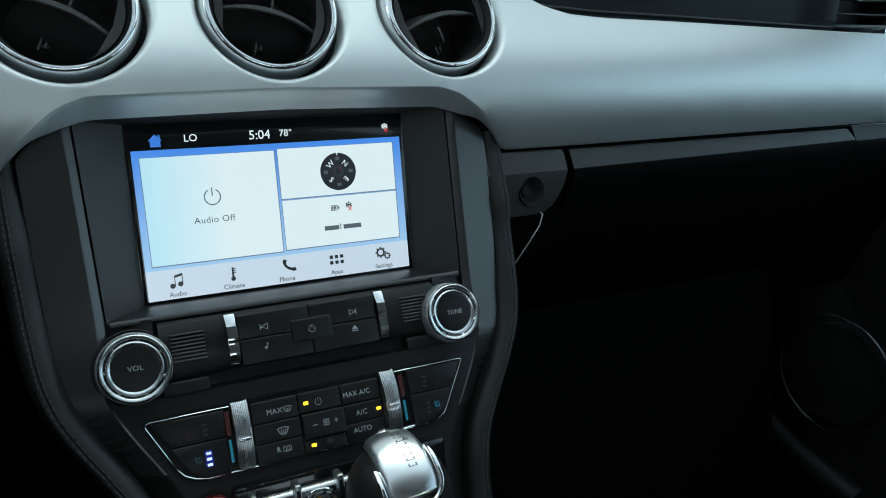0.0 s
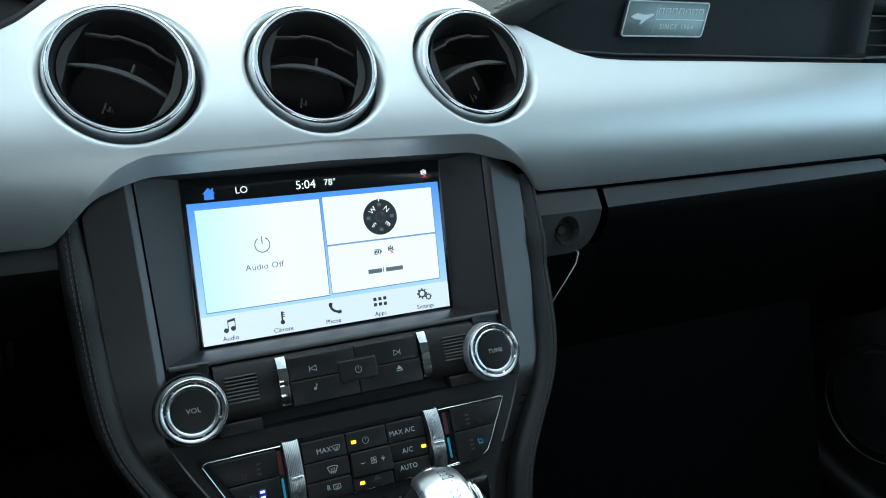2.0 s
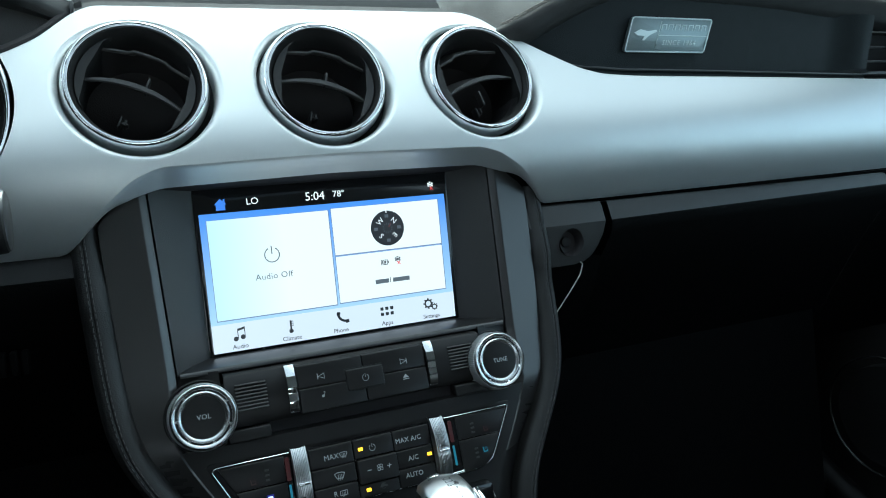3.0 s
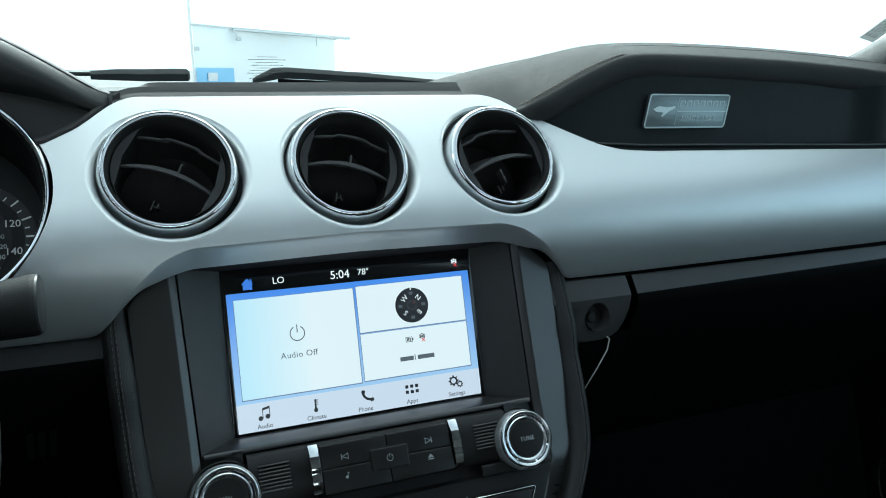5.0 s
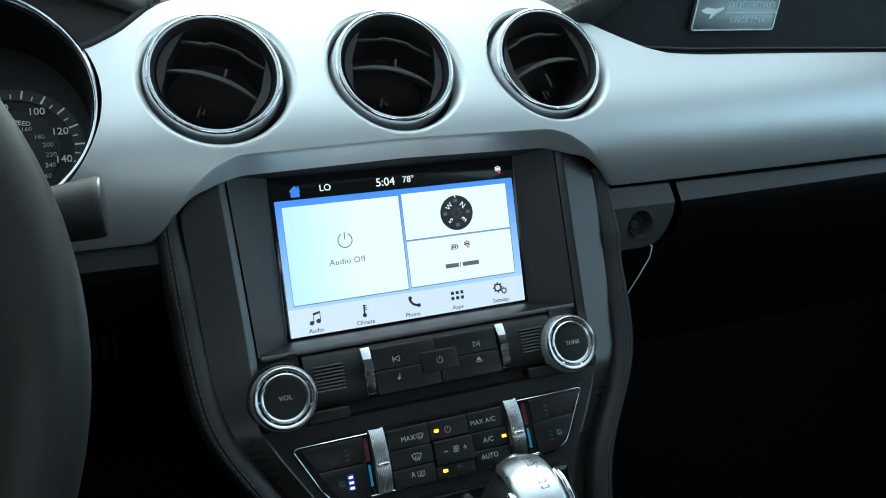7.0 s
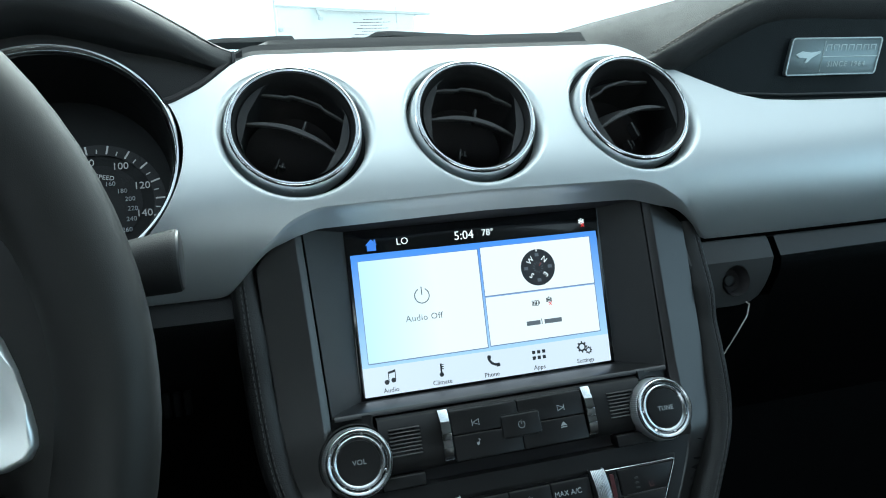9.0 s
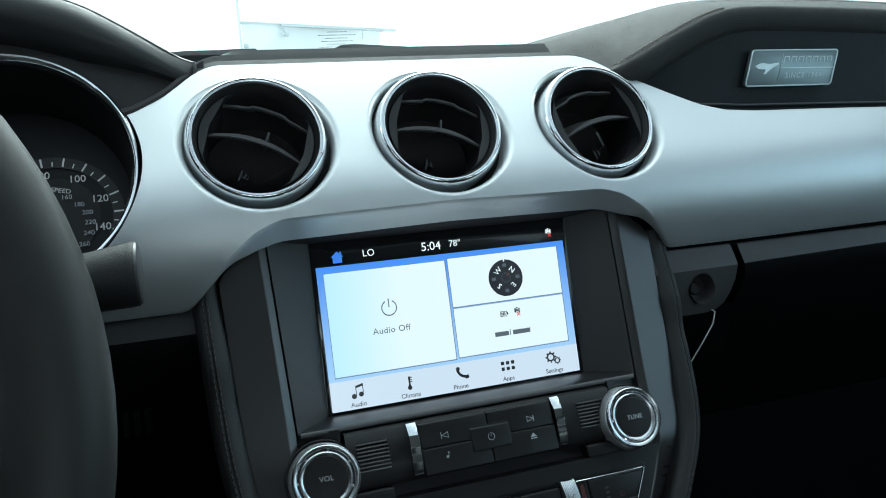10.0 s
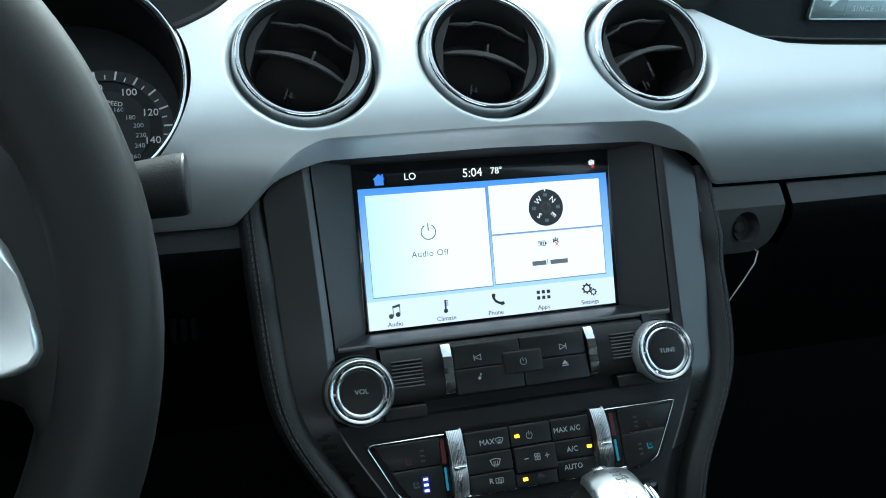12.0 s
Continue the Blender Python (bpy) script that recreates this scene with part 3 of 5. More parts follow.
loft(bm, secs)
part("console_deck", bm, GLOSS, stack, "gloss black console deck")

# ---- touchscreen ----
screen = thing("touchscreen", (0, 0.0, -0.05), "lit infotainment touchscreen showing white tiles on blue", "screen")
bm = bmesh.new()
prism(bm, rounded(-0.0895, 0.0895, -0.0535, 0.0575, 0.002), 0.0000, 0.008, 0.0004)
glass = part("display_glass", bm, GLOSS, screen, "black display glass")
TILE = glow_blend("screen_white", (0.57, 0.85, 1.0), (0.90, 0.955, 1.0), 0.78, 0, -0.088, -0.034)
BAR = glow("screen_bar_white", (0.80, 0.86, 1.0), 0.69)
PALE = glow_blend("screen_blue_field", (0.46, 0.68, 0.98), (0.09, 0.29, 0.92), 0.74, 2, 0.015, 0.090)
EDGEB = glow("screen_edge", (0.22, 0.30, 0.50), 0.6)
INK = glow("screen_ink", (0.012, 0.014, 0.018), 1.0)
GREYINK = glow("screen_grey_ink", (0.085, 0.10, 0.12), 1.0)
RED = glow("screen_red", (0.75, 0.03, 0.03), 0.9)
LIT = glow("screen_text_white", (0.85, 0.88, 0.9), 0.9)


def flat(name, x0, x1, z0, z1, y, material, r=0.0003, parent=None, label=""):
    bm = bmesh.new()
    prism(bm, rounded(x0, x1, z0, z1, r, 3), y - 0.00008, y)
    return part(name, bm, material, parent or screen, label)


flat("blue_field", -0.0868, 0.0868, -0.0330, 0.0403, -0.0001, PALE)
flat("menu_bar", -0.0868, 0.0868, -0.0510, -0.0325, -0.0002, BAR)
for n_, x0, x1, z0, z1 in (("audio_tile", -0.0824, -0.0018, -0.0298, 0.0358), ("compass_tile", 0.0005, 0.0809, 0.0042, 0.0366), ("phone_tile", 0.0005, 0.0809, -0.0292, 0.0030)):
    t_ = flat(n_, x0, x1, z0, z1, -0.0003, TILE)
    flat("tile_edge", x0 - 0.0004, x1 + 0.0006, z0 - 0.0007, z1 + 0.0002, -0.00022, EDGEB, parent=t_)

# ---- what the screen shows ----
Y1, Y2 = -0.00045, -0.00055


def ring_mesh(bm, r0, r1, x, z, y, a0=0, a1=360, n=36):
    full = a1 - a0 >= 360
    pts = [radians(a0 + (a1 - a0) * i / n) for i in range(n + (0 if full else 1))]
    inner = [bm.verts.new((x + r0 * math.cos(a), y, z + r0 * math.sin(a))) for a in pts]
    outer = [bm.verts.new((x + r1 * math.cos(a), y, z + r1 * math.sin(a))) for a in pts]
    for i in range(len(pts) if full else len(pts) - 1):
        j = (i + 1) % len(pts)
        bm.faces.new((inner[i], inner[j], outer[j], outer[i]))
    return bm


def disc(bm, r, x, z, y, n=32):
    bm.faces.new([bm.verts.new((x + r * math.cos(2 * math.pi * i / n), y, z + r * math.sin(2 * math.pi * i / n))) for i in range(n)])
    return bm


def poly(bm, pts, y, x=0, z=0, k=1.0):
    bm.faces.new([bm.verts.new((x + k * a, y, z + k * b)) for a, b in pts])
    return bm


def power_icon(bm, x, z, r, y, w=0.16):
    ring_mesh(bm, r * (1 - w), r, x, z, y, 118, 422)
    return poly(bm, [(-w / 2, 0.1), (w / 2, 0.1), (w / 2, 1.15), (-w / 2, 1.15)], y, x, z, r)


HOUSE = ((-1, 0), (0, 0.95), (0.45, 0.52), (0.45, 0.85), (0.72, 0.85), (0.72, 0.27), (1, 0), (0.72, 0), (0.72, -0.9), (-0.72, -0.9), (-0.72, 0))
HOMEBLUE = glow("home_blue", (0.07, 0.24, 0.85), 0.7)
part("home_icon", poly(bmesh.new(), HOUSE, Y1, -0.0725, 0.0457, 0.0041), HOMEBLUE, screen, "blue home icon")
part("status_text", lettering("LO", 0.0063, -0.0520, 0.0463, Y1), LIT, screen)
part("clock_text", lettering("5:04", 0.0081, -0.0097, 0.0461, Y1), LIT, screen)
part("temperature_text", lettering("78°", 0.0062, 0.0071, 0.0465, Y1), LIT, screen)


def no_link_icon(x, z, ink):
    bm = bmesh.new()
    disc(bm, 0.0008, x, z + 0.0010, Y1, 12)
    for i in range(6):
        a = radians(30 + 60 * i)
        disc(bm, 0.00058, x + 0.00185 * math.cos(a), z + 0.0010 + 0.00165 * math.sin(a), Y1, 10)
    poly(bm, ((-0.0019, 0.0008), (0.0019, 0.0008), (0.0019, 0.0012), (-0.0019, 0.0012)), Y1 - 0.00003, x, z)
    for dx in (-0.0011, 0.0009):
        poly(bm, ((dx, -0.0004), (dx + 0.0003, -0.0004), (dx + 0.0003, 0.0026), (dx, 0.0026)), Y1 - 0.00004, x, z)
    part("link_icon", bm, ink, screen)
    bm = bmesh.new()
    poly(bm, ((-1, -0.75), (-0.75, -1), (1, 0.75), (0.75, 1)), Y2, x + 0.0007, z - 0.0016, 0.0014)
    poly(bm, ((-1, 0.75), (0.75, -1), (1, -0.75), (-0.75, 1)), Y2 - 0.00005, x + 0.0007, z - 0.0016, 0.0014)
    part("red_cross", bm, RED, screen)


no_link_icon(0.0764, 0.0467, LIT)
no_link_icon(0.0456, -0.0046, INK)
part("power_icon", power_icon(bmesh.new(), -0.0428, 0.0096, 0.0052, Y1, 0.13), GREYINK, screen)
part("audio_text", lettering("Audio Off", 0.0057, -0.0428, -0.0046, Y1, spread=1.08), GREYINK, screen)
# the name of the paired phone, as plain bars
bm = bmesh.new()
for x0, x1, hgt in ((0.0275, 0.0376, 0.0030), (0.0384, 0.0390, 0.0038), (0.0406, 0.0534, 0.0030)):
    poly(bm, ((x0, -0.0195), (x1, -0.0195), (x1, -0.0195 + hgt), (x0, -0.0195 + hgt)), Y1)
part("name_bars", bm, GREYINK, screen)
bm = bmesh.new()
for x0, x1, z0, z1 in ((-0.0028, 0.0022, 0.0014, 0.0018), (-0.0028, 0.0022, -0.0018, -0.0014), (-0.0028, -0.0024, -0.0018, 0.0018), (0.0018, 0.0022, -0.0018, 0.0018), (0.0022, 0.0030, -0.0008, 0.0008), (-0.0020, -0.0012, -0.0011, 0.0011), (-0.0009, -0.0001, -0.0011, 0.0011), (0.0002, 0.0010, -0.0011, 0.0011)):
    poly(bm, ((x0, z0), (x1, z0), (x1, z1), (x0, z1)), Y1, 0.0358, -0.0048)
part("battery_icon", bm, INK, screen)
# compass
compass = part("compass_disc", disc(bmesh.new(), 0.0125, 0.0404, 0.0193, Y1, 48), INK, screen, "black compass rose")
for ch, a in (("N", 45), ("E", -45), ("S", -135), ("W", 135)):
    part("compass_letter", lettering(ch, 0.0052, 0.0404 + 0.0071 * math.cos(radians(a)), 0.0193 + 0.0071 * math.sin(radians(a)), Y2, turn=a - 90), LIT, compass)
bm = bmesh.new()
poly(bm, ((-0.0004, 0.011), (0.0004, 0.011), (0.0004, 0.0142), (-0.0004, 0.0142)), Y2, 0.0404, 0.0193)
part("heading_mark", bm, LIT, compass)
for i in range(4):
    a = radians(90 * i)
    bm = poly(bmesh.new(), ((-0.0014, -0.0011), (0.0014, -0.0011), (0.0014, 0.0011), (-0.0014, 0.0011)), Y2, 0.0404 + 0.0087 * math.cos(a), 0.0193 + 0.0087 * math.sin(a))
    part("compass_mark", bm, GREYINK, compass)
bm = bmesh.new()
for i in range(12):
    a = radians(30 * i + 8)
    c, s_ = math.cos(a), math.sin(a)
    poly(bm, [(0.0026 * c + 0.0002 * s_, 0.0026 * s_ - 0.0002 * c), (0.0038 * c + 0.0002 * s_, 0.0038 * s_ - 0.0002 * c), (0.0038 * c - 0.0002 * s_, 0.0038 * s_ + 0.0002 * c), (0.0026 * c - 0.0002 * s_, 0.0026 * s_ + 0.0002 * c)], Y2, 0.0404, 0.0193)
tagged(part("compass_tick", bm, GREYINK, compass), kind="stuff")
bm = bmesh.new()
poly(bm, ((0.6, 0.8), (0.9, 0.5), (2.5, 2.6), (2.1, 2.9)), Y2, 0.0404, 0.0193, 0.0011)
part("compass_needle", bm, glow("dim_red_needle", (0.22, 0.03, 0.03), 0.8), compass)
for i, word in enumerate(("Audio", "Climate", "Phone", "Apps", "Settings")):
    part("menu_text", lettering(word, 0.0042, -0.0696 + 0.0343 * i, -0.0482, Y1), INK, screen)
bm = bmesh.new()
for dx, dz in ((-0.0024, -0.0029), (0.0022, -0.0021)):
    bmesh.ops.create_circle(bm, cap_ends=True, segments=16, radius=0.0016, matrix=pose(-0.0696 + dx, Y1, -0.0400 + dz, 90, 0, 0))
poly(bm, ((-0.0012, -0.0028), (-0.0007, -0.0028), (-0.0007, 0.0022), (0.0033, 0.0030), (0.0033, -0.002), (0.0038, -0.002), (0.0038, 0.0047), (-0.0012, 0.0036)), Y1, -0.0696, -0.0400)
part("note_icon", bm, INK, screen)
bm = bmesh.new()
disc(bm, 0.0015, -0.0354, -0.0432, Y1, 16)
poly(bm, ((-0.0006, -0.0030), (0.0006, -0.0030), (0.0006, 0.0040), (-0.0006, 0.0040)), Y1, -0.0354, -0.0400)
for k in range(3):
    poly(bm, ((0.0006, 0), (0.0019, 0), (0.0019, 0.0006), (0.0006, 0.0006)), Y1, -0.0354, -0.0398 + 0.0014 * k)
part("thermometer_icon", bm, INK, screen)
bm = bmesh.new()
ring_mesh(bm, 0.0050, 0.0067, 0.0036, -0.0362, Y1, 176, 278, 16)
for hx, hz, turn in ((-0.0018, -0.0367, 78), (0.0040, -0.0423, 14)):
    c, s_ = math.cos(radians(turn)), math.sin(radians(turn))
    poly(bm, [(p * c - q * s_, p * s_ + q * c) for p, q in ((-0.0013, -0.0011), (0.0010, -0.0012), (0.0014, -0.0008), (0.0014, 0.0008), (0.0010, 0.0012), (-0.0013, 0.0011))], Y2, hx, hz)
part("handset_icon", bm, INK, screen)
for j in range(6):
    flat("apps_dot", 0.0289 + 0.0037 * (j % 3), 0.0312 + 0.0037 * (j % 3), -0.0427 + 0.0038 * (j // 3), -0.0404 + 0.0038 * (j // 3), -0.0004, INK)
bm = bmesh.new()
for gx, gz, gr in ((0.0659, -0.0388, 0.0030), (0.0706, -0.0416, 0.0020)):
    ring_mesh(bm, gr * 0.62, gr, gx, gz, Y1, n=24)
    for i in range(8):
        a = radians(45 * i)
        c, s_ = math.cos(a), math.sin(a)
        w = gr * 0.2
        pts = [(gr * 0.95, -w), (gr * 1.3, -w), (gr * 1.3, w), (gr * 0.95, w)]
        poly(bm, [(p * c - q * s_, p * s_ + q * c) for p, q in pts], Y2, gx, gz)
part("gears_icon", bm, INK, screen)
flat("edge_glint", -0.0875, -0.0869, -0.052, 0.052, -0.0001, GLOSS)


# ---- audio controls ----
def on_face(bm):
    return lean(bm, lambda x, z: face_y(z))


audio = thing("audio_control_panel", (0, -0.03, -0.08), "black audio control strip with chrome end bars", "control panel")
bm = bmesh.new()
secs = []
for z, h in ((-0.0585, 0.008), (-0.0588, -0.0005), (-0.0605, -0.0022), (-0.0740, -0.0030), (-0.0880, -0.0022), (-0.0910, 0.0), (-0.0925, 0.008)):
    secs.append([(x, h + 0.0015, z) for x in (-0.0865, -0.052, 0.052, 0.0865)])
loft(bm, secs)
part("body", on_face(bm), BUTTON, audio)
for s in (-1, 1):
    for k in range(8):
        bm = bmesh.new()
        z = -0.0660 - 0.0021 * k
        box(bm, s * 0.0618, s * 0.0808, -0.0025, 0.001, z - 0.0005, z + 0.0005, 0.0004, 1)
        part("grille_rib", on_face(bm), STACK, audio)
    bm = bmesh.new()
    secs = []
    for i in range(41):
        u = i / 40
        z = -0.0588 - 0.0296 * u
        h = -0.0016 - 0.0052 * math.sin(math.pi * min(1.0, 0.04 + 0.96 * u)) ** 0.55 + 0.0010 * math.exp(-((u - 0.58) / 0.10) ** 2)
        secs.append([(s * 0.0438, h + 0.004, z), (s * 0.0440, h + 0.0003, z), (s * 0.0443, h, z), (s * 0.0470, h - 0.00005, z), (s * 0.0497, h, z), (s * 0.0500, h + 0.0003, z), (s * 0.0502, h + 0.004, z)])
    loft(bm, secs)
    part("end_bar", on_face(bm), CHROME, audio, "chrome end bar")


def skip_icon(s):
    return [((-1.3, -1), (-1.05, -1), (-1.05, 1), (-1.3, 1)), ((1.1, -1), (1.3, -1), (1.3, 1), (1.1, 1)), ((1.2, 1), (-1.0, 0.1), (-1.0, -0.1), (1.2, 0.78)), ((1.2, -1), (1.2, -0.78), (-1.0, 0.1), (-1.0, -0.1))] if s < 0 else [((1.3, -1), (1.05, -1), (1.05, 1), (1.3, 1)), ((-1.1, -1), (-1.3, -1), (-1.3, 1), (-1.1, 1)), ((-1.2, 1), (1.0, 0.1), (1.0, -0.1), (-1.2, 0.78)), ((-1.2, -1), (-1.2, -0.78), (1.0, 0.1), (1.0, -0.1))]


for s in (-1, 1):
    for z0, z1 in ((-0.0742, -0.0605), (-0.0890, -0.0748)):
        bm = bmesh.new()
        lo, hi = (-0.0430, -0.0003) if s < 0 else (0.0003, 0.0430)
        prism(bm, rounded(lo, hi, z0, z1, 0.0006, 3), -0.0042, 0.0, 0.0005)
        btn = part("button", on_face(bm), BUTTON, audio)
        bm = bmesh.new()
        if z1 > -0.07:
            for p in skip_icon(s):
                poly(bm, p, -0.0044, s * 0.0280, -0.0687, 0.0018)
        elif s < 0:
            disc(bm, 0.0009, -0.0284, -0.0808, -0.0044, 10)
            poly(bm, ((0.6, -1.2), (0.9, -1.2), (0.9, 0.9), (1.6, 0.5), (1.6, 0.9), (0.6, 1.6)), -0.0044, -0.0284, -0.0796, 0.0011)
        else:
            poly(bm, ((-1.3, -0.2), (1.3, -0.2), (0, 1.3)), -0.0044, 0.0278, -0.0790, 0.0016)
            poly(bm, ((-1.3, -0.9), (1.3, -0.9), (1.3, -0.55), (-1.3, -0.55)), -0.0044, 0.0278, -0.0790, 0.0016)
        part("icon", on_face(bm), GREYPRINT, btn)
bm = bmesh.new()
prism(bm, rounded(-0.0128, 0.0136, -0.0815, -0.0672, 0.0012, 3), -0.0045, 0.0)
part("button_surround", on_face(bm), DARK, audio)
bm = bmesh.new()
prism(bm, rounded(-0.0121, 0.0129, -0.0808, -0.0679, 0.0010, 3), -0.0054, 0.0, 0.0007)
btn = part("power_button", on_face(bm), BUTTON, audio)
part("icon", on_face(power_icon(bmesh.new(), 0.0004, -0.0742, 0.0022, -0.0056, 0.15)), GREYPRINT, btn)
# open slot below the strip
bm = bmesh.new()
box(bm, -0.0880, 0.0880, 0.0085, 0.0105, -0.1002, -0.0900)
part("slot", on_face(bm), INNER, audio)
for s in (-1, 1):
    bm = bmesh.new()
    box(bm, s * 0.0625, s * 0.0880, -0.0012, 0.010, -0.0988, -0.0918, 0.0008)
    part("slot_end", on_face(bm), FACE, audio)


def control_knob(name, word, x, label):
    z, tl = -0.0784, 12.0
    at = (x, face_y(z) - 0.0100, z)
    k = thing(name, at, label, "knob", "rotary control knobs")
    bm = bmesh.new()
    lathe(bm, [(0.0222, -0.018), (0.0220, -0.0125), (0.0212, -0.0118), (0.0208, -0.017)], at, tl, 64)
    part("collar", bm, DARK, k)
    bm = bmesh.new()
    m = pose(*at, -tl, 0, 0)
    rows = []
    for r, h in ((0.0204, -0.015), (0.0203, -0.0105), (0.0196, -0.0015), (0.0189, -0.0004)):
        rows.append([m @ Vector(((r - (0.0003 if i % 2 else 0)) * math.cos(math.pi * i / 96), -h, (r - (0.0003 if i % 2 else 0)) * math.sin(math.pi * i / 96))) for i in range(192)])
    loft(bm, rows, True)
    part("grip", bm, RIBBED, k, "ribbed metal grip", 20)
    bm = bmesh.new()
    lathe(bm, [(r * 0.915, h) for r, h in ((0.0207, -0.0010), (0.0208, 0.0002), (0.0203, 0.0013), (0.0196, 0.0017), (0.0182, 0.0014), (0.0176, 0.0009), (0.0174, -0.0003), (0.0165, -0.0003), (0.0163, 0.0006), (0.0156, 0.0011), (0.0146, 0.0009), (0.0136, 0.0002))], at, tl, 80)
    part("ring", bm, KNOBRING, k, "bright metal ring")
    bm = bmesh.new()
    lathe(bm, [(r * 0.915, h) for r, h in ((0.0175, -0.0012), (0.0174, -0.0001), (0.0165, -0.0001), (0.0164, -0.0012))], at, tl, 64)
    part("groove", bm, SMOKE, k)
    for i in range(7):
        bm = bmesh.new()
        box(bm, -0.0009, 0.0009, -0.0007, 0.0008, 0.0147, 0.0166, 0.0003, 1)
        bm.transform(m @ pose(0, 0, 0, 0, 12 + 360 / 7 * i, 0))
        part("ring_bridge", bm, CHROME, k)
    bm = bmesh.new()
    lathe(bm, [(0.0124, 0.0001), (0.0121, 0.0007), (0.0115, 0.0008), (0.0, 0.0006)], at, tl, 64)
    cap = part("cap", bm, BUTTON, k, "matt black cap")
    bm = lettering(word, 0.0041, 0, 0, -0.0012, spread=1.05)
    bm.transform(m)
    part("letters", bm, GREYPRINT, cap)
    return k


control_knob("volume_knob", "VOL", -0.1010, "black volume knob with bright metal ring")
control_knob("tuning_knob", "TUNE", 0.0953, "black tuning knob with bright metal ring")

# ---- climate controls ----
climate = thing("climate_control_panel", (0, -0.04, -0.13), "gloss black climate control panel with thin chrome trim", "control panel")
OUT = [(-0.1000, -0.1128), (-0.0990, -0.1112), (-0.0970, -0.1106), (0.0965, -0.1106), (0.0982, -0.1112), (0.0978, -0.1130), (0.0840, -0.1360), (0.0800, -0.1420), (0.0745, -0.1448), (0.0670, -0.1466), (-0.0700, -0.1466), (-0.0775, -0.1452), (-0.0830, -0.1425), (-0.0870, -0.1375)]
bm = prism(bmesh.new(), [(a * 1.03, -0.129 + (b + 0.129) * 1.14) for a, b in OUT], 0.0012, 0.010, 0.001)
part("surround", on_face(bm), FACE, climate)
bm = prism(bmesh.new(), OUT, 0.0002, 0.006)
part("panel", on_face(bm), GLOSS, climate)
bm = bmesh.new()
tube(bm, [(-0.0545, -0.0003, -0.1106)] + [(a, -0.0003, b) for a, b in OUT[2::-1] + OUT[:8:-1]] + [(-0.0300, -0.0003, -0.1466), (0.0300, -0.0003, -0.1466)] + [(a, -0.0003, b) for a, b in OUT[8:2:-1]] + [(0.0500, -0.0003, -0.1106)], 0.00045, 8, 1.2)
part("trim", on_face(bm), CHROME, climate, "thin chrome trim")


def key(x0, x1, z0, z1, h=0.0016, name="button"):
    bm = prism(bmesh.new(), rounded(x0, x1, z0, z1, 0.0006, 3), -h, 0.002, 0.0005)
    return part(name, on_face(bm), BUTTON, climate)


def printed(bm, parent, material=GREYPRINT, name="icon"):
    return part(name, on_face(bm), material, parent)


AMBER = glow("amber_light", (1.0, 0.50, 0.02), 2.2)
VIOLET = glow("blue_violet_light", (0.50, 0.55, 1.0), 1.5)
# glow for the plates that stand in for the halo round each core
BLUEHALO = glow("blue_halo", (0.01, 0.01, 0.50), 0.30)
REDDIM = glow("dim_red_print", (0.10, 0.008, 0.012), 0.18)
CYAN = glow("cyan_print", (0.03, 0.24, 0.36), 0.45)
UNLIT = mat("unlit_grey_print", (0.045, 0.043, 0.043), 0.5)
TEAL = glow("dim_teal_print", (0.03, 0.09, 0.10), 0.4)


def lamp_dot(x, z, parent, material, w=0.0015, hgt=0.0009):
    bm = prism(bmesh.new(), rounded(x - w, x + w, z - hgt, z + hgt, 0.0003, 2), -0.0021, -0.0010)
    return part("indicator_light", on_face(bm), material, parent)


def seat_icon(bm, x, z, k):
    poly(bm, ((-1.0, 1.2), (-0.5, 1.2), (-0.3, -0.5), (0.9, -0.5), (0.9, -0.1), (1.3, -0.1), (1.3, -1.0), (-0.7, -1.0)), -0.0018, x, z, k)
    for i in range(3):
        poly(bm, ((0.0 + 0.45 * i, 0.1), (0.18 + 0.45 * i, 0.1), (0.18 + 0.45 * i, 1.1), (0.0 + 0.45 * i, 1.1)), -0.0018, x, z, k)
    return bm


def defrost_icon(bm, x, z, k, rear=False):
    shape = ((-1.5, -0.8), (1.5, -0.8), (1.5, 0.9), (-1.5, 0.9)) if rear else ((-1.0, -0.7), (1.0, -0.7), (1.7, 0.8), (0.6, 1.1), (-0.6, 1.1), (-1.7, 0.8))
    pts = [Vector((a, 0, b)) for a, b in shape]
    for p, q in zip(pts, pts[1:] + pts[:1]):
        d = (q - p).normalized() * 0.12
        nrm = Vector((-d.z, 0, d.x))
        poly(bm, [((p - d + nrm).x, (p - d + nrm).z), ((q + d + nrm).x, (q + d + nrm).z), ((q + d - nrm).x, (q + d - nrm).z), ((p - d - nrm).x, (p - d - nrm).z)], -0.0018, x, z, k)
    for i in (-0.6, 0, 0.6):
        poly(bm, ((i - 0.1, -1.3), (i + 0.1, -1.3), (i + 0.18, 0.5), (i - 0.02, 0.5)), -0.0019, x, z, k)
    return bm


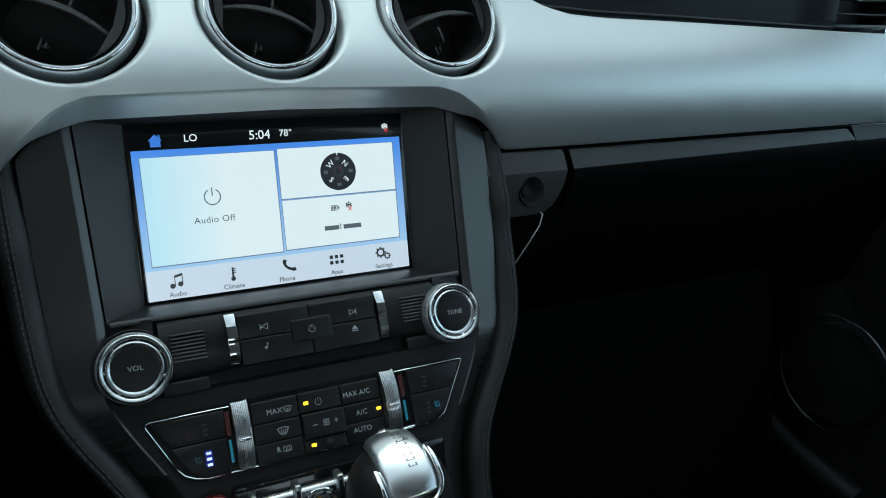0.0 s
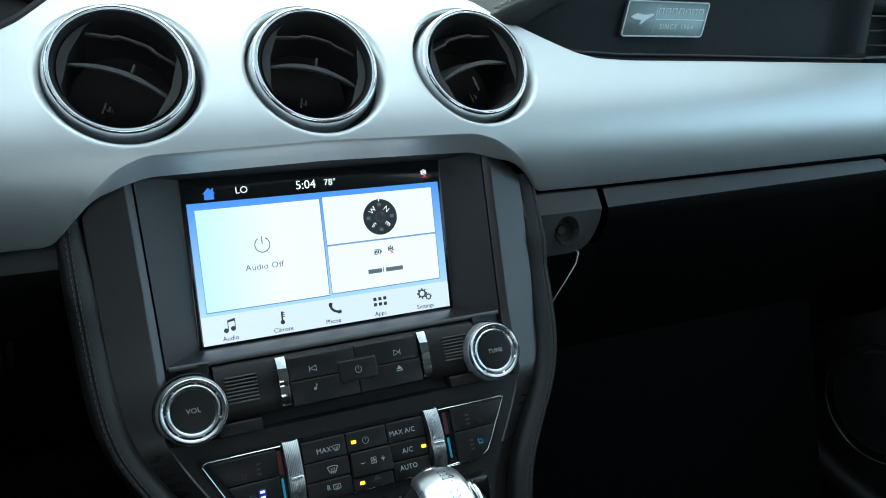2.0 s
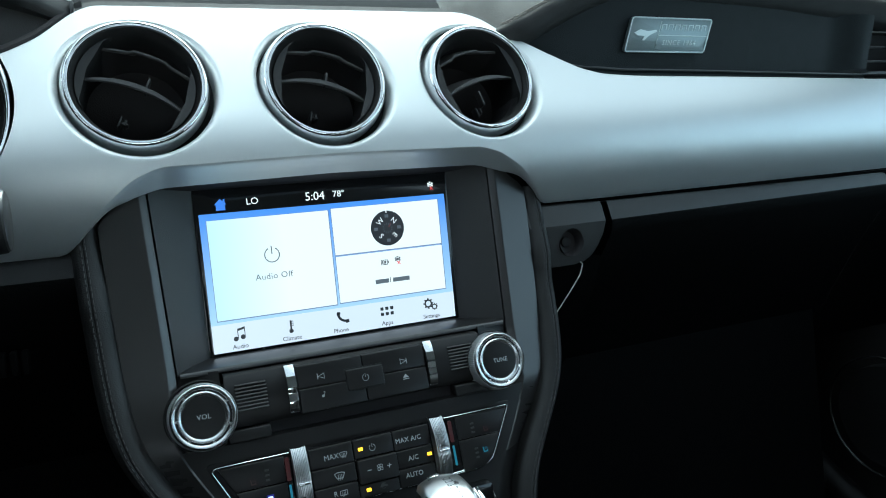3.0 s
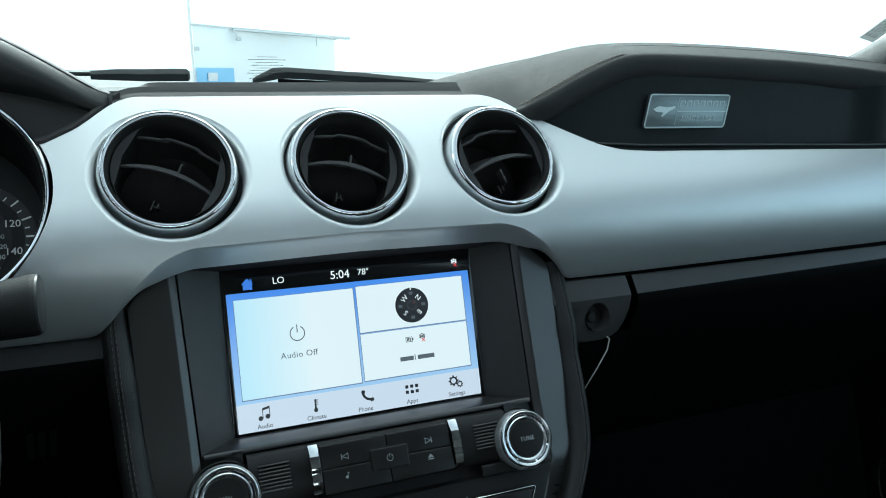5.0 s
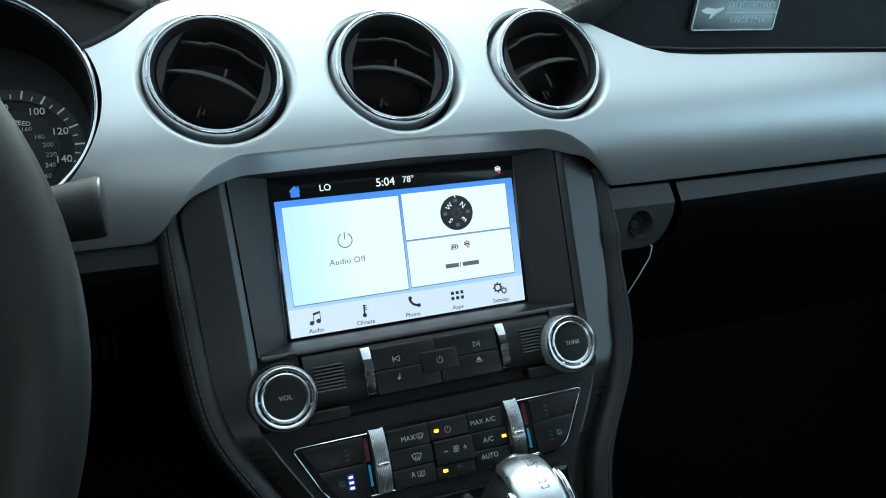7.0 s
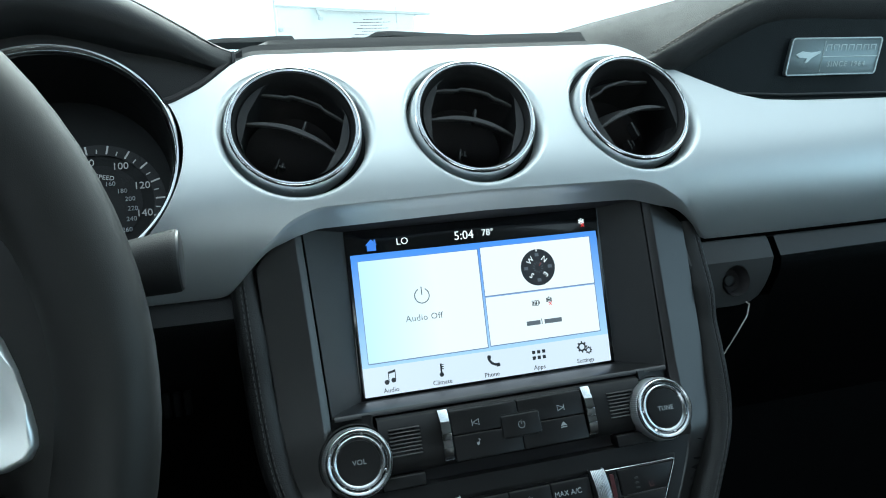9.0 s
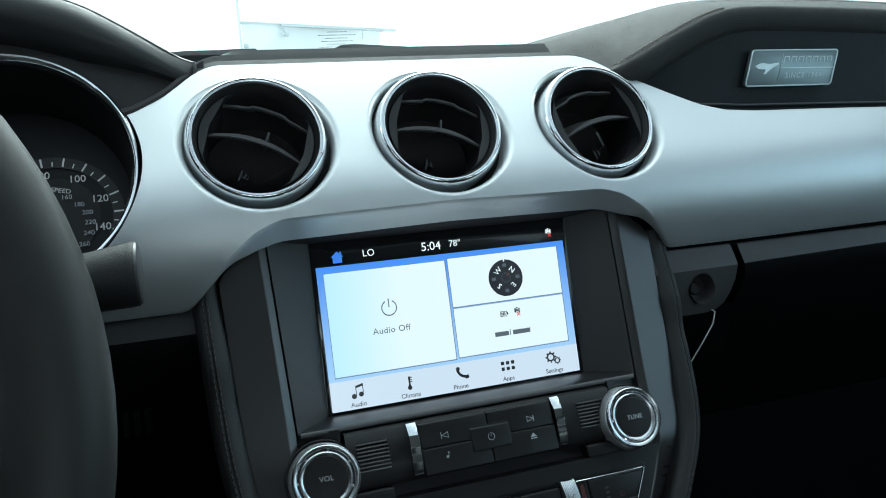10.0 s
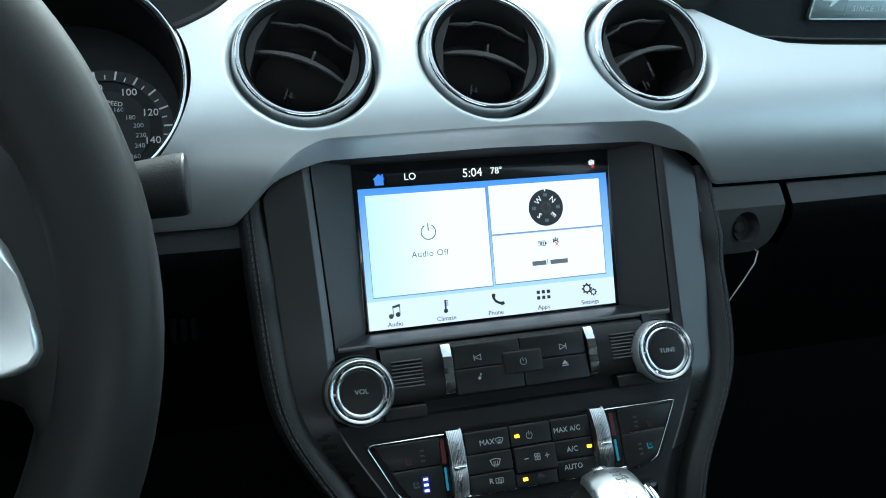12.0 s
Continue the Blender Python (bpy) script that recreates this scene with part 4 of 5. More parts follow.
for s in (-1, 1):
    up = [(s * 0.0580, -0.1118), (s * 0.0965, -0.1118), (s * 0.0885, -0.1262), (s * 0.0580, -0.1262)]
    dn = [(s * 0.0580, -0.1270), (s * 0.0880, -0.1270), (s * 0.0825, -0.1362), (s * 0.0780, -0.1425), (s * 0.0730, -0.1455), (s * 0.0580, -0.1468)]
    for pts, red in ((up, True), (dn, False)):
        bm = prism(bmesh.new(), pts if s > 0 else pts[::-1], -0.0014, 0.002, 0.0005)
        btn = part("seat_button", on_face(bm), BUTTON, climate)
        if red:
            printed(seat_icon(bmesh.new(), s * 0.0780, -0.1225, 0.0015), btn, REDDIM)
        else:
            printed(seat_icon(bmesh.new(), s * 0.0750, -0.1354, 0.0016), btn, CYAN if s > 0 else TEAL)
        for i in range(3):
            if s < 0 and not red:
                # glowing plate added behind the core as its blue halo
                halo = lamp_dot(-0.0690, -0.1328 - 0.0031 * i, btn, BLUEHALO, 0.0021, 0.0014)
                bm = prism(bmesh.new(), rounded(-0.0704, -0.0676, -0.1335 - 0.0031 * i, -0.1321 - 0.0031 * i, 0.0003, 2), -0.0024, -0.0010)
                part("indicator_core", on_face(bm), VIOLET, halo)
            else:
                bm = prism(bmesh.new(), rounded(s * 0.0690 - 0.0013, s * 0.0690 + 0.0013, (-0.1180 if red else -0.1342) - 0.0028 * i, (-0.1169 if red else -0.1331) - 0.0028 * i, 0.0002, 2), -0.0017, -0.0010)
                part("unlit_mark", on_face(bm), UNLIT, btn)
    mx_ = 0.0562 if s < 0 else 0.0535
    bm = prism(bmesh.new(), rounded(s * mx_ - 0.0013, s * mx_ + 0.0013, -0.1268, -0.1132, 0.0006, 2), -0.0003, 0.0005)
    printed(bm, climate, REDDIM, "warm_mark")
    bm = prism(bmesh.new(), rounded(s * mx_ - 0.0007, s * mx_ + 0.0007, -0.1415, -0.1290, 0.0003, 2), -0.0003, 0.0005)
    printed(bm, climate, CYAN, "cool_mark")
    # ribbed thumb wheel, ribs running up and down
    cx = -0.0488 if s < 0 else 0.0438
    bm = bmesh.new()
    secs = []
    for i in range(41):
        u = i / 40
        z = -0.1084 - 0.0372 * u
        notch = max(0.0, 1 - abs(u - 0.52) / 0.075) ** 0.5
        bulge = 0.0050 * math.sin(math.pi * u) ** 0.8
        sec = [(cx - 0.0046, 0.006, z)]
        for k in range(37):
            v = -1 + 2 * k / 36
            rib = 0.0008 * (k % 4 in (2, 3)) * (1 - notch)
            sec.append((cx + 0.0046 * v, -0.0022 - bulge - 0.0012 * (1 - v * v) + rib + 0.0016 * notch * (1 - 0.4 * v * v), z))
        sec.append((cx + 0.0046, 0.006, z))
        secs.append(sec)
    loft(bm, secs)
    w = part("thumb_wheel", on_face(bm), BRIGHTMETAL, climate, "ribbed metal temperature wheel", 25)
    bm = bmesh.new()
    box(bm, cx - 0.0036, cx + 0.0036, -0.0086, -0.005, -0.1286, -0.1270, 0.0005, 2)
    part("grip_bar", on_face(bm), CHROME, w)

k1 = key(-0.0425, -0.0150, -0.1238, -0.1118)
printed(lettering("MAX", 0.0043, -0.0292, -0.1184, -0.0018, depth=0.0001, spread=1.05), k1, GREYPRINT, "letters")
printed(defrost_icon(bmesh.new(), -0.0214, -0.1184, 0.0015), k1)
k1 = key(-0.0425, -0.0150, -0.1352, -0.1244)
printed(defrost_icon(bmesh.new(), -0.0257, -0.1302, 0.0019), k1)
k1 = key(-0.0425, -0.0150, -0.1466, -0.1358)
printed(lettering("R", 0.0042, -0.0299, -0.1402, -0.0018), k1, GREYPRINT, "letters")
printed(defrost_icon(bmesh.new(), -0.0248, -0.1404, 0.0015, True), k1)
k1 = key(-0.0144, 0.0118, -0.1232, -0.1118)
lamp_dot(-0.0100, -0.1176, k1, AMBER)
printed(power_icon(bmesh.new(), -0.0022, -0.1180, 0.0021, -0.0018, 0.14), k1)
k1 = key(-0.0136, 0.0126, -0.1382, -0.1240, 0.0030, "fan_button")
bm = bmesh.new()
poly(bm, ((-1, -0.15), (1, -0.15), (1, 0.15), (-1, 0.15)), -0.0032, -0.0066, -0.1306, 0.0014)
poly(bm, ((-1, -0.15), (1, -0.15), (1, 0.15), (-1, 0.15)), -0.0032, 0.0066, -0.1303, 0.0014)
poly(bm, ((-0.15, -1), (0.15, -1), (0.15, 1), (-0.15, 1)), -0.0033, 0.0066, -0.1303, 0.0014)
for i in range(4):
    a = radians(45 + 90 * i)
    ring_mesh(bm, 0.0007, 0.00105, 0.0004 + 0.0013 * math.cos(a), -0.1303 + 0.0013 * math.sin(a), -0.0032, n=12)
printed(bm, k1)
k1 = key(-0.0144, 0.0118, -0.1466, -0.1390)
lamp_dot(-0.0088, -0.1422, k1, AMBER)
bm = ring_mesh(bmesh.new(), 0.0016, 0.0019, 0.0012, -0.1418, -0.0018, 20, 330, 16)
poly(bm, ((-2.2, -0.6), (2.4, -0.6), (1.8, 0.3), (0.8, 0.5), (0.2, 1.2), (-1.0, 1.2), (-1.5, 0.4)), -0.0017, 0.0012, -0.1418, 0.0012)
printed(bm, k1, mat("dim_print", (0.06, 0.06, 0.06), 0.5))
k1 = key(0.0124, 0.0376, -0.1238, -0.1118)
printed(lettering("MAX A/C", 0.0042, 0.0225, -0.1181, -0.0018, spread=1.05), k1, GREYPRINT, "letters")
k1 = key(0.0132, 0.0376, -0.1352, -0.1244)
printed(lettering("A/C", 0.0043, 0.0239, -0.1299, -0.0018, spread=1.05), k1, GREYPRINT, "letters")
lamp_dot(0.0352, -0.1297, k1, AMBER)
k1 = key(0.0124, 0.0376, -0.1466, -0.1358)
printed(lettering("AUTO", 0.0042, 0.0228, -0.1398, -0.0018, spread=1.05), k1, GREYPRINT, "letters")

# ---- switches below the climate panel ----
ENGINE = (-0.0712, -0.0690, -0.1675)
start = thing("start_button", ENGINE, "grey round engine start button with red ring", "button")
m = pose(*ENGINE, -16, 0, 0)
REDRING = mat("red_ring", (0.22, 0.012, 0.016), 0.25, 0.3, coat=0.5)
GREYFACE = mat("warm_grey_metal", (0.66, 0.68, 0.66), 0.40, 0.25, (2500, 0.1), 0.05)
bm = lathe(bmesh.new(), [(0.0141, -0.014), (0.0141, -0.001), (0.0138, 0.0010), (0.0131, 0.0013), (0.0126, 0.0006), (0.0125, -0.003)], ENGINE, 16, 56)
part("ring", bm, REDRING, start, "translucent red ring")
bm = lathe(bmesh.new(), [(0.0125, -0.002), (0.0124, 0.0002), (0.0116, 0.0008), (0, 0.0010)], ENGINE, 16, 56)
face = part("face", bm, GREYFACE, start)
bm = lettering("ENGINE", 0.0042, 0, 0.0024, -0.0012, spread=1.05)
lettering("START/STOP", 0.0038, 0, -0.0030, -0.0012, bm=bm)
box(bm, -0.008, 0.008, -0.00115, -0.0009, -0.0003, 0.0000)
ring_mesh(bm, 0.0018, 0.0021, 0.0036, -0.0080, -0.0012, n=20)
ring_mesh(bm, 0.0018, 0.0021, -0.0036, -0.0080, -0.0012, n=20)
bm.transform(m)
part("letters", bm, DARK, face)
bm = bmesh.new()
box(bm, -0.0016, 0.0016, -0.0016, 0.0, 0.0074, 0.0090, 0.0003, 1)
bm.transform(m)
part("indicator_light", bm, glow("mint_light", (0.12, 1.0, 0.70), 1.3), start, "mint green light")


def toggle(x, label):
    base = (x, -0.0660, -0.1660)
    t = thing("toggle_switch", base, label, "switch", "row of toggle switches")
    m = pose(*base, -20, 0, 0)
    bm = bmesh.new()
    tube(bm, [(-0.0112, 0, 0), (-0.0100, 0, 0), (0.0100, 0, 0), (0.0112, 0, 0)], 0.0050, 24)
    bm.transform(m)
    part("barrel", bm, GREYMETAL, t, "satin metal barrel")
    bm = bmesh.new()
    secs = []
    for i, (d, w, h) in enumerate(((0.002, 0.0060, 0.0026), (0.006, 0.0072, 0.0022), (0.010, 0.0088, 0.0016), (0.0196, 0.0090, 0.0013), (0.0202, 0.0087, 0.0008))):
        dz = -0.0006 - 0.62 * d
        secs.append([(-w, -d, dz - h), (-w, -d, dz + h * 0.7), (-w * 0.86, -d, dz + h), (w * 0.86, -d, dz + h), (w, -d, dz + h * 0.7), (w, -d, dz - h)])
    loft(bm, secs, True, True)
    bm.transform(m)
    pd = part("paddle", bm, SMOKE, t, "flat dark metal paddle")
    bm = box(bmesh.new(), -0.0089, 0.0089, -0.0208, -0.0198, -0.0145, -0.0112, 0.0004, 1)
    bm.transform(m)
    part("paddle_lip", bm, CHROME, pd)
    bm = bmesh.new()
    tube(bm, [(0.0070 * math.cos(radians(a)), -0.0095 + 0.0048 * math.sin(radians(a)), -0.0022 + 0.0030 * math.sin(radians(a))) for a in range(0, 181, 12)], 0.0007, 8)
    bm.transform(m)
    part("rim", bm, CHROME, t)
    for s in (-1, 1):
        bm = bmesh.new()
        tube(bm, [(s * 0.0108, 0, 0), (s * 0.0118, 0, 0)], 0.0052, 16)
        bm.transform(m)
        part("end_ring", bm, BRUSHED, t)
    return t


tg = toggle(-0.0392, "chrome toggle switch beside the start button")
for x in (-0.0126, 0.0135):
    copy_thing(tg, DASH @ pose(x, -0.0660, -0.1660))
post = thing("switch_post", (-0.0503, -0.066, -0.166), "slim chrome post between toggle switches", "post", "posts between switches")
bm = bmesh.new()
box(bm, -0.0526, -0.0486, -0.0735, -0.056, -0.1755, -0.1570, 0.0012, 3)
part("frame", bm, BRIGHTMETAL, post)
bm = bmesh.new()
box(bm, -0.0518, -0.0494, -0.0741, -0.070, -0.1730, -0.1600, 0.0006, 2)
part("inlay", bm, DARK, post)
for x in (-0.0247, 0.0010, 0.0267):
    copy_thing(post, DASH @ pose(x, -0.066, -0.166))
bm = bmesh.new()
box(bm, -0.060, 0.075, -0.0640, -0.0500, -0.1800, -0.1545, 0.003)
trough = thing("switch_trough", (0, -0.055, -0.17), "gloss black trough that holds the toggle switches", "trim", kind="structure")
part("panel", bm, GLOSS, trough)

# ---- gear shifter ----
KNOB = (0.0215, -0.112, -0.1618)
shifter = thing("gear_shifter", (0.0205, -0.118, -0.23), "black leather gear shifter with polished metal top plate", "gear shifter")


def egg(a, b, w, d, h, n=2.5):
    """A point of the knob's rounded body: a round the upright axis, b up from the middle."""
    ca, sa, cb, sb = math.cos(a), math.sin(a), math.cos(b), math.sin(b)
    f = lambda v, e: math.copysign(abs(v) ** (2 / e), v)
    return Vector((w * f(cb, n) * f(ca, n), d * f(cb, n) * f(sa, n), h * f(sb, 2.1)))


m = pose(*KNOB, -10, -5, -2) @ Matrix.Diagonal((1.0, 1.0, 0.97, 1.0))
bm = bmesh.new()
loft(bm, [[egg(2 * math.pi * i / 48, -math.pi / 2 + math.pi * j / 24, 0.0285, 0.0318, 0.0322, 2.3) for i in range(48)] for j in range(1, 24)], True, True)
bm.transform(m)
part("grip", bm, GRIPSKIN, shifter, "black leather grip")


def plate(u, v, out):
    """The metal plate: u from side to side, v from its foot in front over the top to the back."""
    ang = radians(9 + 112 * v)
    w = 0.0146 - 0.0022 * v + 0.0008 * math.sin(math.pi * v)
    w *= max(0.02, 1 - max(0.0, (v - 0.72) / 0.28) ** 2) ** 0.5 * (1 - 0.16 * max(0.0, (0.12 - v) / 0.12) ** 2)
    r = 0.0330 + out - 0.0030 * (u * u)
    return Vector((w * u, -r * math.cos(ang) * 0.99, 0.0012 + (r + 0.0020) * math.sin(ang)))


bm = bmesh.new()
loft(bm, [[plate(-1 + 2 * i / 16, j / 28, 0.0022 - (0.0022 if i in (0, 16) or j in (0, 28) else 0)) for i in range(17)] for j in range(29)])
bm.transform(m)
pl = part("top_plate", bm, mat("satin_plate_metal", (0.74, 0.75, 0.76), 0.29, 1.0, vary=0.04, rough_vary=0.05), shifter, "polished metal top plate")
edge = [plate(-1.10, j / 28, 0.0030 - 0.0022 * max(0, j - 5) / 4) for j in range(9, -1, -1)] + [plate(-1.04, -0.025, 0.0030)] + [plate(-0.9 + 1.8 * i / 8, -0.045, 0.0030) for i in range(9)] + [plate(1.04, -0.025, 0.0030)] + [plate(1.10, j / 28, 0.0030 - 0.0022 * max(0, j - 8) / 5) for j in range(13)]
bm = tube(bmesh.new(), edge, 0.0016, 10)
bm.transform(m)
part("plate_trim", bm, CHROME, shifter, "chrome edge trim")
bm = bmesh.new()
for k in range(8):
    v0 = 0.24 + 0.050 * k
    for u0, u1, f in ((0.04, 0.10, 0.026), (0.32, 0.38, 0.026), (0.10, 0.32, 0.007)):
        bm.faces.new([bm.verts.new(plate(u, v, 0.0023)) for u, v in ((u0, v0), (u1, v0), (u1, v0 + f), (u0, v0 + f))])
bm.transform(m)
part("engraved_bars", bm, mat("engraving", (0.20, 0.21, 0.22), 0.4, 0.9), pl)
bm = bmesh.new()
loft(bm, [[plate(0.40 * math.cos(2 * math.pi * i / 20) * k, 0.84 + 0.085 * math.sin(2 * math.pi * i / 20) * k, o) for i in range(20)] for k, o in ((1.0, 0.0021), (0.9, 0.0027), (0.5, 0.0033), (0.05, 0.0034))], True)
bm.transform(m)
part("release_dome", bm, BRUSHED, shifter)
bm = tube(bmesh.new(), [(0.0205, -0.108, -0.165), (0.0205, -0.112, -0.20), (0.0205, -0.116, -0.29)], 0.013, 16)
part("stem", bm, LEATHER, shifter)

# thin bright trim of the well behind the shifter
bezel = thing("shifter_bezel", (0.066, -0.058, -0.158), "thin bright trim line behind the gear shifter", "trim")
bm = tube(bmesh.new(), [(0.0500, -0.0600, -0.1600), (0.0580, -0.0597, -0.1580), (0.0624, -0.0593, -0.1567), (0.0674, -0.0593, -0.1566), (0.0719, -0.0598, -0.1587), (0.0753, -0.0609, -0.1630), (0.0765, -0.0622, -0.1690)], 0.00035, 6)
part("trim_line", bm, GREYMETAL, bezel)

# ---- instruments ----
cluster = thing("speedometer", GAUGE, "round speedometer with chrome ring and white numerals", "gauge")
bm = lathe(bmesh.new(), [(0.0746, -0.012), (0.0740, -0.004), (0.0735, -0.001), (0.0728, 0.0)], GAUGE, LEAN, 112)
part("collar", bm, GLOSS, cluster)
bm = lathe(bmesh.new(), [(0.0732, -0.004), (0.0730, 0.0020), (0.0724, 0.0040), (0.0714, 0.0050), (0.0702, 0.0047), (0.0691, 0.0035), (0.0683, 0.0017), (0.0677, -0.001)], GAUGE, LEAN, 112)
part("chrome_ring", bm, CHROME, cluster, "polished chrome ring")
bm = lathe(bmesh.new(), [(0.0678, -0.0002), (0.0670, -0.004), (0.0646, -0.020), (0.0620, -0.047), (0, -0.047)], GAUGE, LEAN, 96)
part("barrel", bm, mat("gauge_barrel_black", (0.008, 0.0075, 0.0075), 0.5, 0, (1500, 0.2), 0.1, spec=0.3), cluster, "black barrel")
DIALM = pose(-0.2358, 0.0255, 0.0897, -LEAN, 0, 0)
DIALPRINT = glow("dial_print", (0.6, 0.62, 0.65), 0.18, (0.4, 0.4, 0.4), 0.5)
bm = disc(bmesh.new(), 0.0260, 0, 0, 0.0003, 48)
bm.transform(DIALM)
dial = part("dial", bm, DARK, cluster, "black dial")
bm = ring_mesh(bmesh.new(), 0.0330, 0.0402, 0, 0, 0.0, -70, 250, 60)
bm.transform(DIALM)
part("tick_band", bm, SOFT, dial, "dark grey band behind the marks")
bm = bmesh.new()
for i in range(33):
    a = radians(60 + 39 * 5 - 9.75 * i)
    big = i % 2 == 0
    r0, r1, w = (0.0338, 0.0396, 0.00055) if big else (0.0338, 0.0368, 0.00036)
    c, s_ = math.cos(a), math.sin(a)
    poly(bm, [(r0 * c + w * s_, r0 * s_ - w * c), (r1 * c + w * s_, r1 * s_ - w * c), (r1 * c - w * s_, r1 * s_ + w * c), (r0 * c - w * s_, r0 * s_ + w * c)], -0.0004)
bm.transform(DIALM)
tagged(part("tick_mark", bm, DIALPRINT, dial), kind="stuff")
for n_ in range(0, 150, 20):
    a = radians(60 + 39 * (100 - n_) / 20)
    bm = lettering(str(n_), 0.0067, 0.0280 * math.cos(a), 0.0280 * math.sin(a), -0.0004)
    bm.transform(DIALM)
    part("numeral", bm, DIALPRINT, dial)
bm = lettering("SPEED", 0.0042, 0.0046, 0.0172, -0.0004, turn=-12)
bm.transform(DIALM)
part("word", bm, DIALPRINT, dial)
for n_, dx, dz in ((160, 0.0068, 0.0110), (180, 0.0135, 0.0056), (200, 0.0180, 0.0), (220, 0.0192, -0.0066), (240, 0.0182, -0.0135), (260, 0.0153, -0.0205)):
    bm = lettering(str(n_), 0.0042, dx + 0.0007, dz + 0.0016, -0.0004)
    bm.transform(DIALM)
    part("inner_numeral", bm, GREYPRINT, dial)

# ---- steering wheel ----
HUB = (-0.370, -0.200, -0.001)
RIM = mat("smooth_black_leather", (0.0240, 0.0231, 0.0222), 0.46, 0, (2600, 0.10), 0.12, spec=0.30)
wheel = thing("steering_wheel", HUB, "black leather steering wheel with a silver spoke inlay", "steering wheel")
m = pose(*HUB, -4, 0, 0)
bm = bmesh.new()
secs = []
for i in range(96):
    a = 2 * math.pi * i / 96
    c, s_ = math.cos(a), math.sin(a)
    secs.append([((0.1685 + 0.0185 * math.cos(b)) * c, 0.0155 * math.sin(b), (0.1685 + 0.0185 * math.cos(b)) * s_) for b in [2 * math.pi * k / 24 for k in range(24)]])
secs.append(secs[0])
loft(bm, secs, True)
bmesh.ops.remove_doubles(bm, verts=bm.verts[:], dist=1e-6)
bm.transform(m)
part("rim", bm, RIM, wheel)
bm = bmesh.new()
secs = []
for i in range(41):
    x = 0.040 + 0.124 * i / 40
    f = max(0.0, (x - 0.118) / 0.046) ** 2
    hi, lo = 0.046 + 0.034 * f, -0.0275 - 0.018 * f
    lo -= 0.045 * max(0.0, (x - 0.1385) / 0.0125) ** 3 if x < 0.151 else 0.045
    mid, half, thick = (hi + lo) / 2, (hi - lo) / 2, 0.0115 + 0.002 * f
    sec = []
    for k in range(28):
        a = 2 * math.pi * k / 28
        c, q = math.cos(a), math.sin(a)
        sec.append((x, 0.001 + thick * math.copysign(abs(q) ** 0.7, q), mid + half * math.copysign(abs(c) ** 0.55, c)))
    secs.append(sec)
loft(bm, secs, True, True)
bm.transform(m)
part("spoke", bm, RIM, wheel)
bm = bmesh.new()
inlay = [(0.075, 0.040), (0.110, 0.0395), (0.126, 0.037), (0.1345, 0.032), (0.1395, 0.0262), (0.1440, 0.0190), (0.1475, 0.0095), (0.1503, -0.0015), (0.1518, -0.0095), (0.1518, -0.0145), (0.1495, -0.0185), (0.1440, -0.0208), (0.128, -0.0222), (0.105, -0.0235), (0.075, -0.0245)]
prism(bm, [(x, z - 0.001) for x, z in inlay], -0.0165, -0.004, 0.0022, 4)
bm.transform(m)
part("spoke_inlay", bm, mat("satin_silver_inlay", (0.84, 0.86, 0.86), 0.36, 0.9, vary=0.03), wheel, "satin silver spoke inlay")
bm = lathe(bmesh.new(), [(0.062, -0.03), (0.064, 0.0), (0.060, 0.016), (0.045, 0.024), (0, 0.027)], HUB, 4, 48)
part("airbag_cover", bm, SOFT, wheel)
bm = tube(bmesh.new(), [(-0.370, -0.175, -0.003), (-0.370, -0.05, -0.02), (-0.370, 0.06, -0.04)], 0.045, 20)
part("column", bm, DARK, wheel)

stalk = thing("turn_signal_stalk", (-0.30, -0.10, 0.035), "black column stalk behind the steering wheel", "control stalk")
bm = bmesh.new()
secs = []
for x, r in ((-0.330, 0.007), (-0.262, 0.0085), (-0.240, 0.0105), (-0.2000, 0.0125), (-0.1840, 0.0136), (-0.1815, 0.0135), (-0.1806, 0.0128)):
    secs.append([(x, -0.102 + 0.06 * (x + 0.182) + r * math.cos(a), 0.0430 + 0.10 * (x + 0.182) + r * 1.10 * math.sin(a)) for a in [2 * math.pi * k / 28 for k in range(28)]])
loft(bm, secs, True, True)
part("lever", bm, DARK, stalk)
bm = bmesh.new()
loft(bm, [[(x, -0.102 + r * math.cos(a), 0.0431 + r * 1.10 * math.sin(a)) for a in [2 * math.pi * k / 28 for k in range(28)]] for x, r in ((-0.1812, 0.0132), (-0.1802, 0.0128), (-0.1798, 0.0118))], True, True)
part("end_cap", bm, STACK, stalk, "smooth dark grey end cap")

# ---- passenger side: badge, side vent, glove box ----
BOARD = pose(0.3081, -0.0009, 0.1571, 15, 0.85, 0) @ Matrix(((0.963, 0, 0.19, 0), (0, 1, 0, 0), (0, 0, 0.925, 0), (0, 0, 0, 1)))
plaque = thing("badge_plate", (0.3081, 0.0, 0.1571), "brushed metal badge plate on the black recess", "badge")
PLATE = mat("frosted_metal", (0.22, 0.26, 0.27), 0.34, 0.75, (2500, 0.2), 0.05)
BRIGHT = mat("bright_metal_edge", (0.46, 0.50, 0.50), 0.36, 0.6, vary=0.03)
bm = prism(bmesh.new(), rounded(-0.0444, 0.0438, -0.0150, 0.0150, 0.0026), -0.0016, 0.002, 0.0005)
bm.transform(BOARD)
part("plate", bm, PLATE, plaque)
rim_ = rounded(-0.0442, 0.0436, -0.0148, 0.0148, 0.0024, 4)
bm = tube(bmesh.new(), [(a, -0.0016, b) for a, b in rim_], 0.0007, 6, 1.0, True)
bm.transform(BOARD)
part("frame_rim", bm, BRIGHT, plaque)
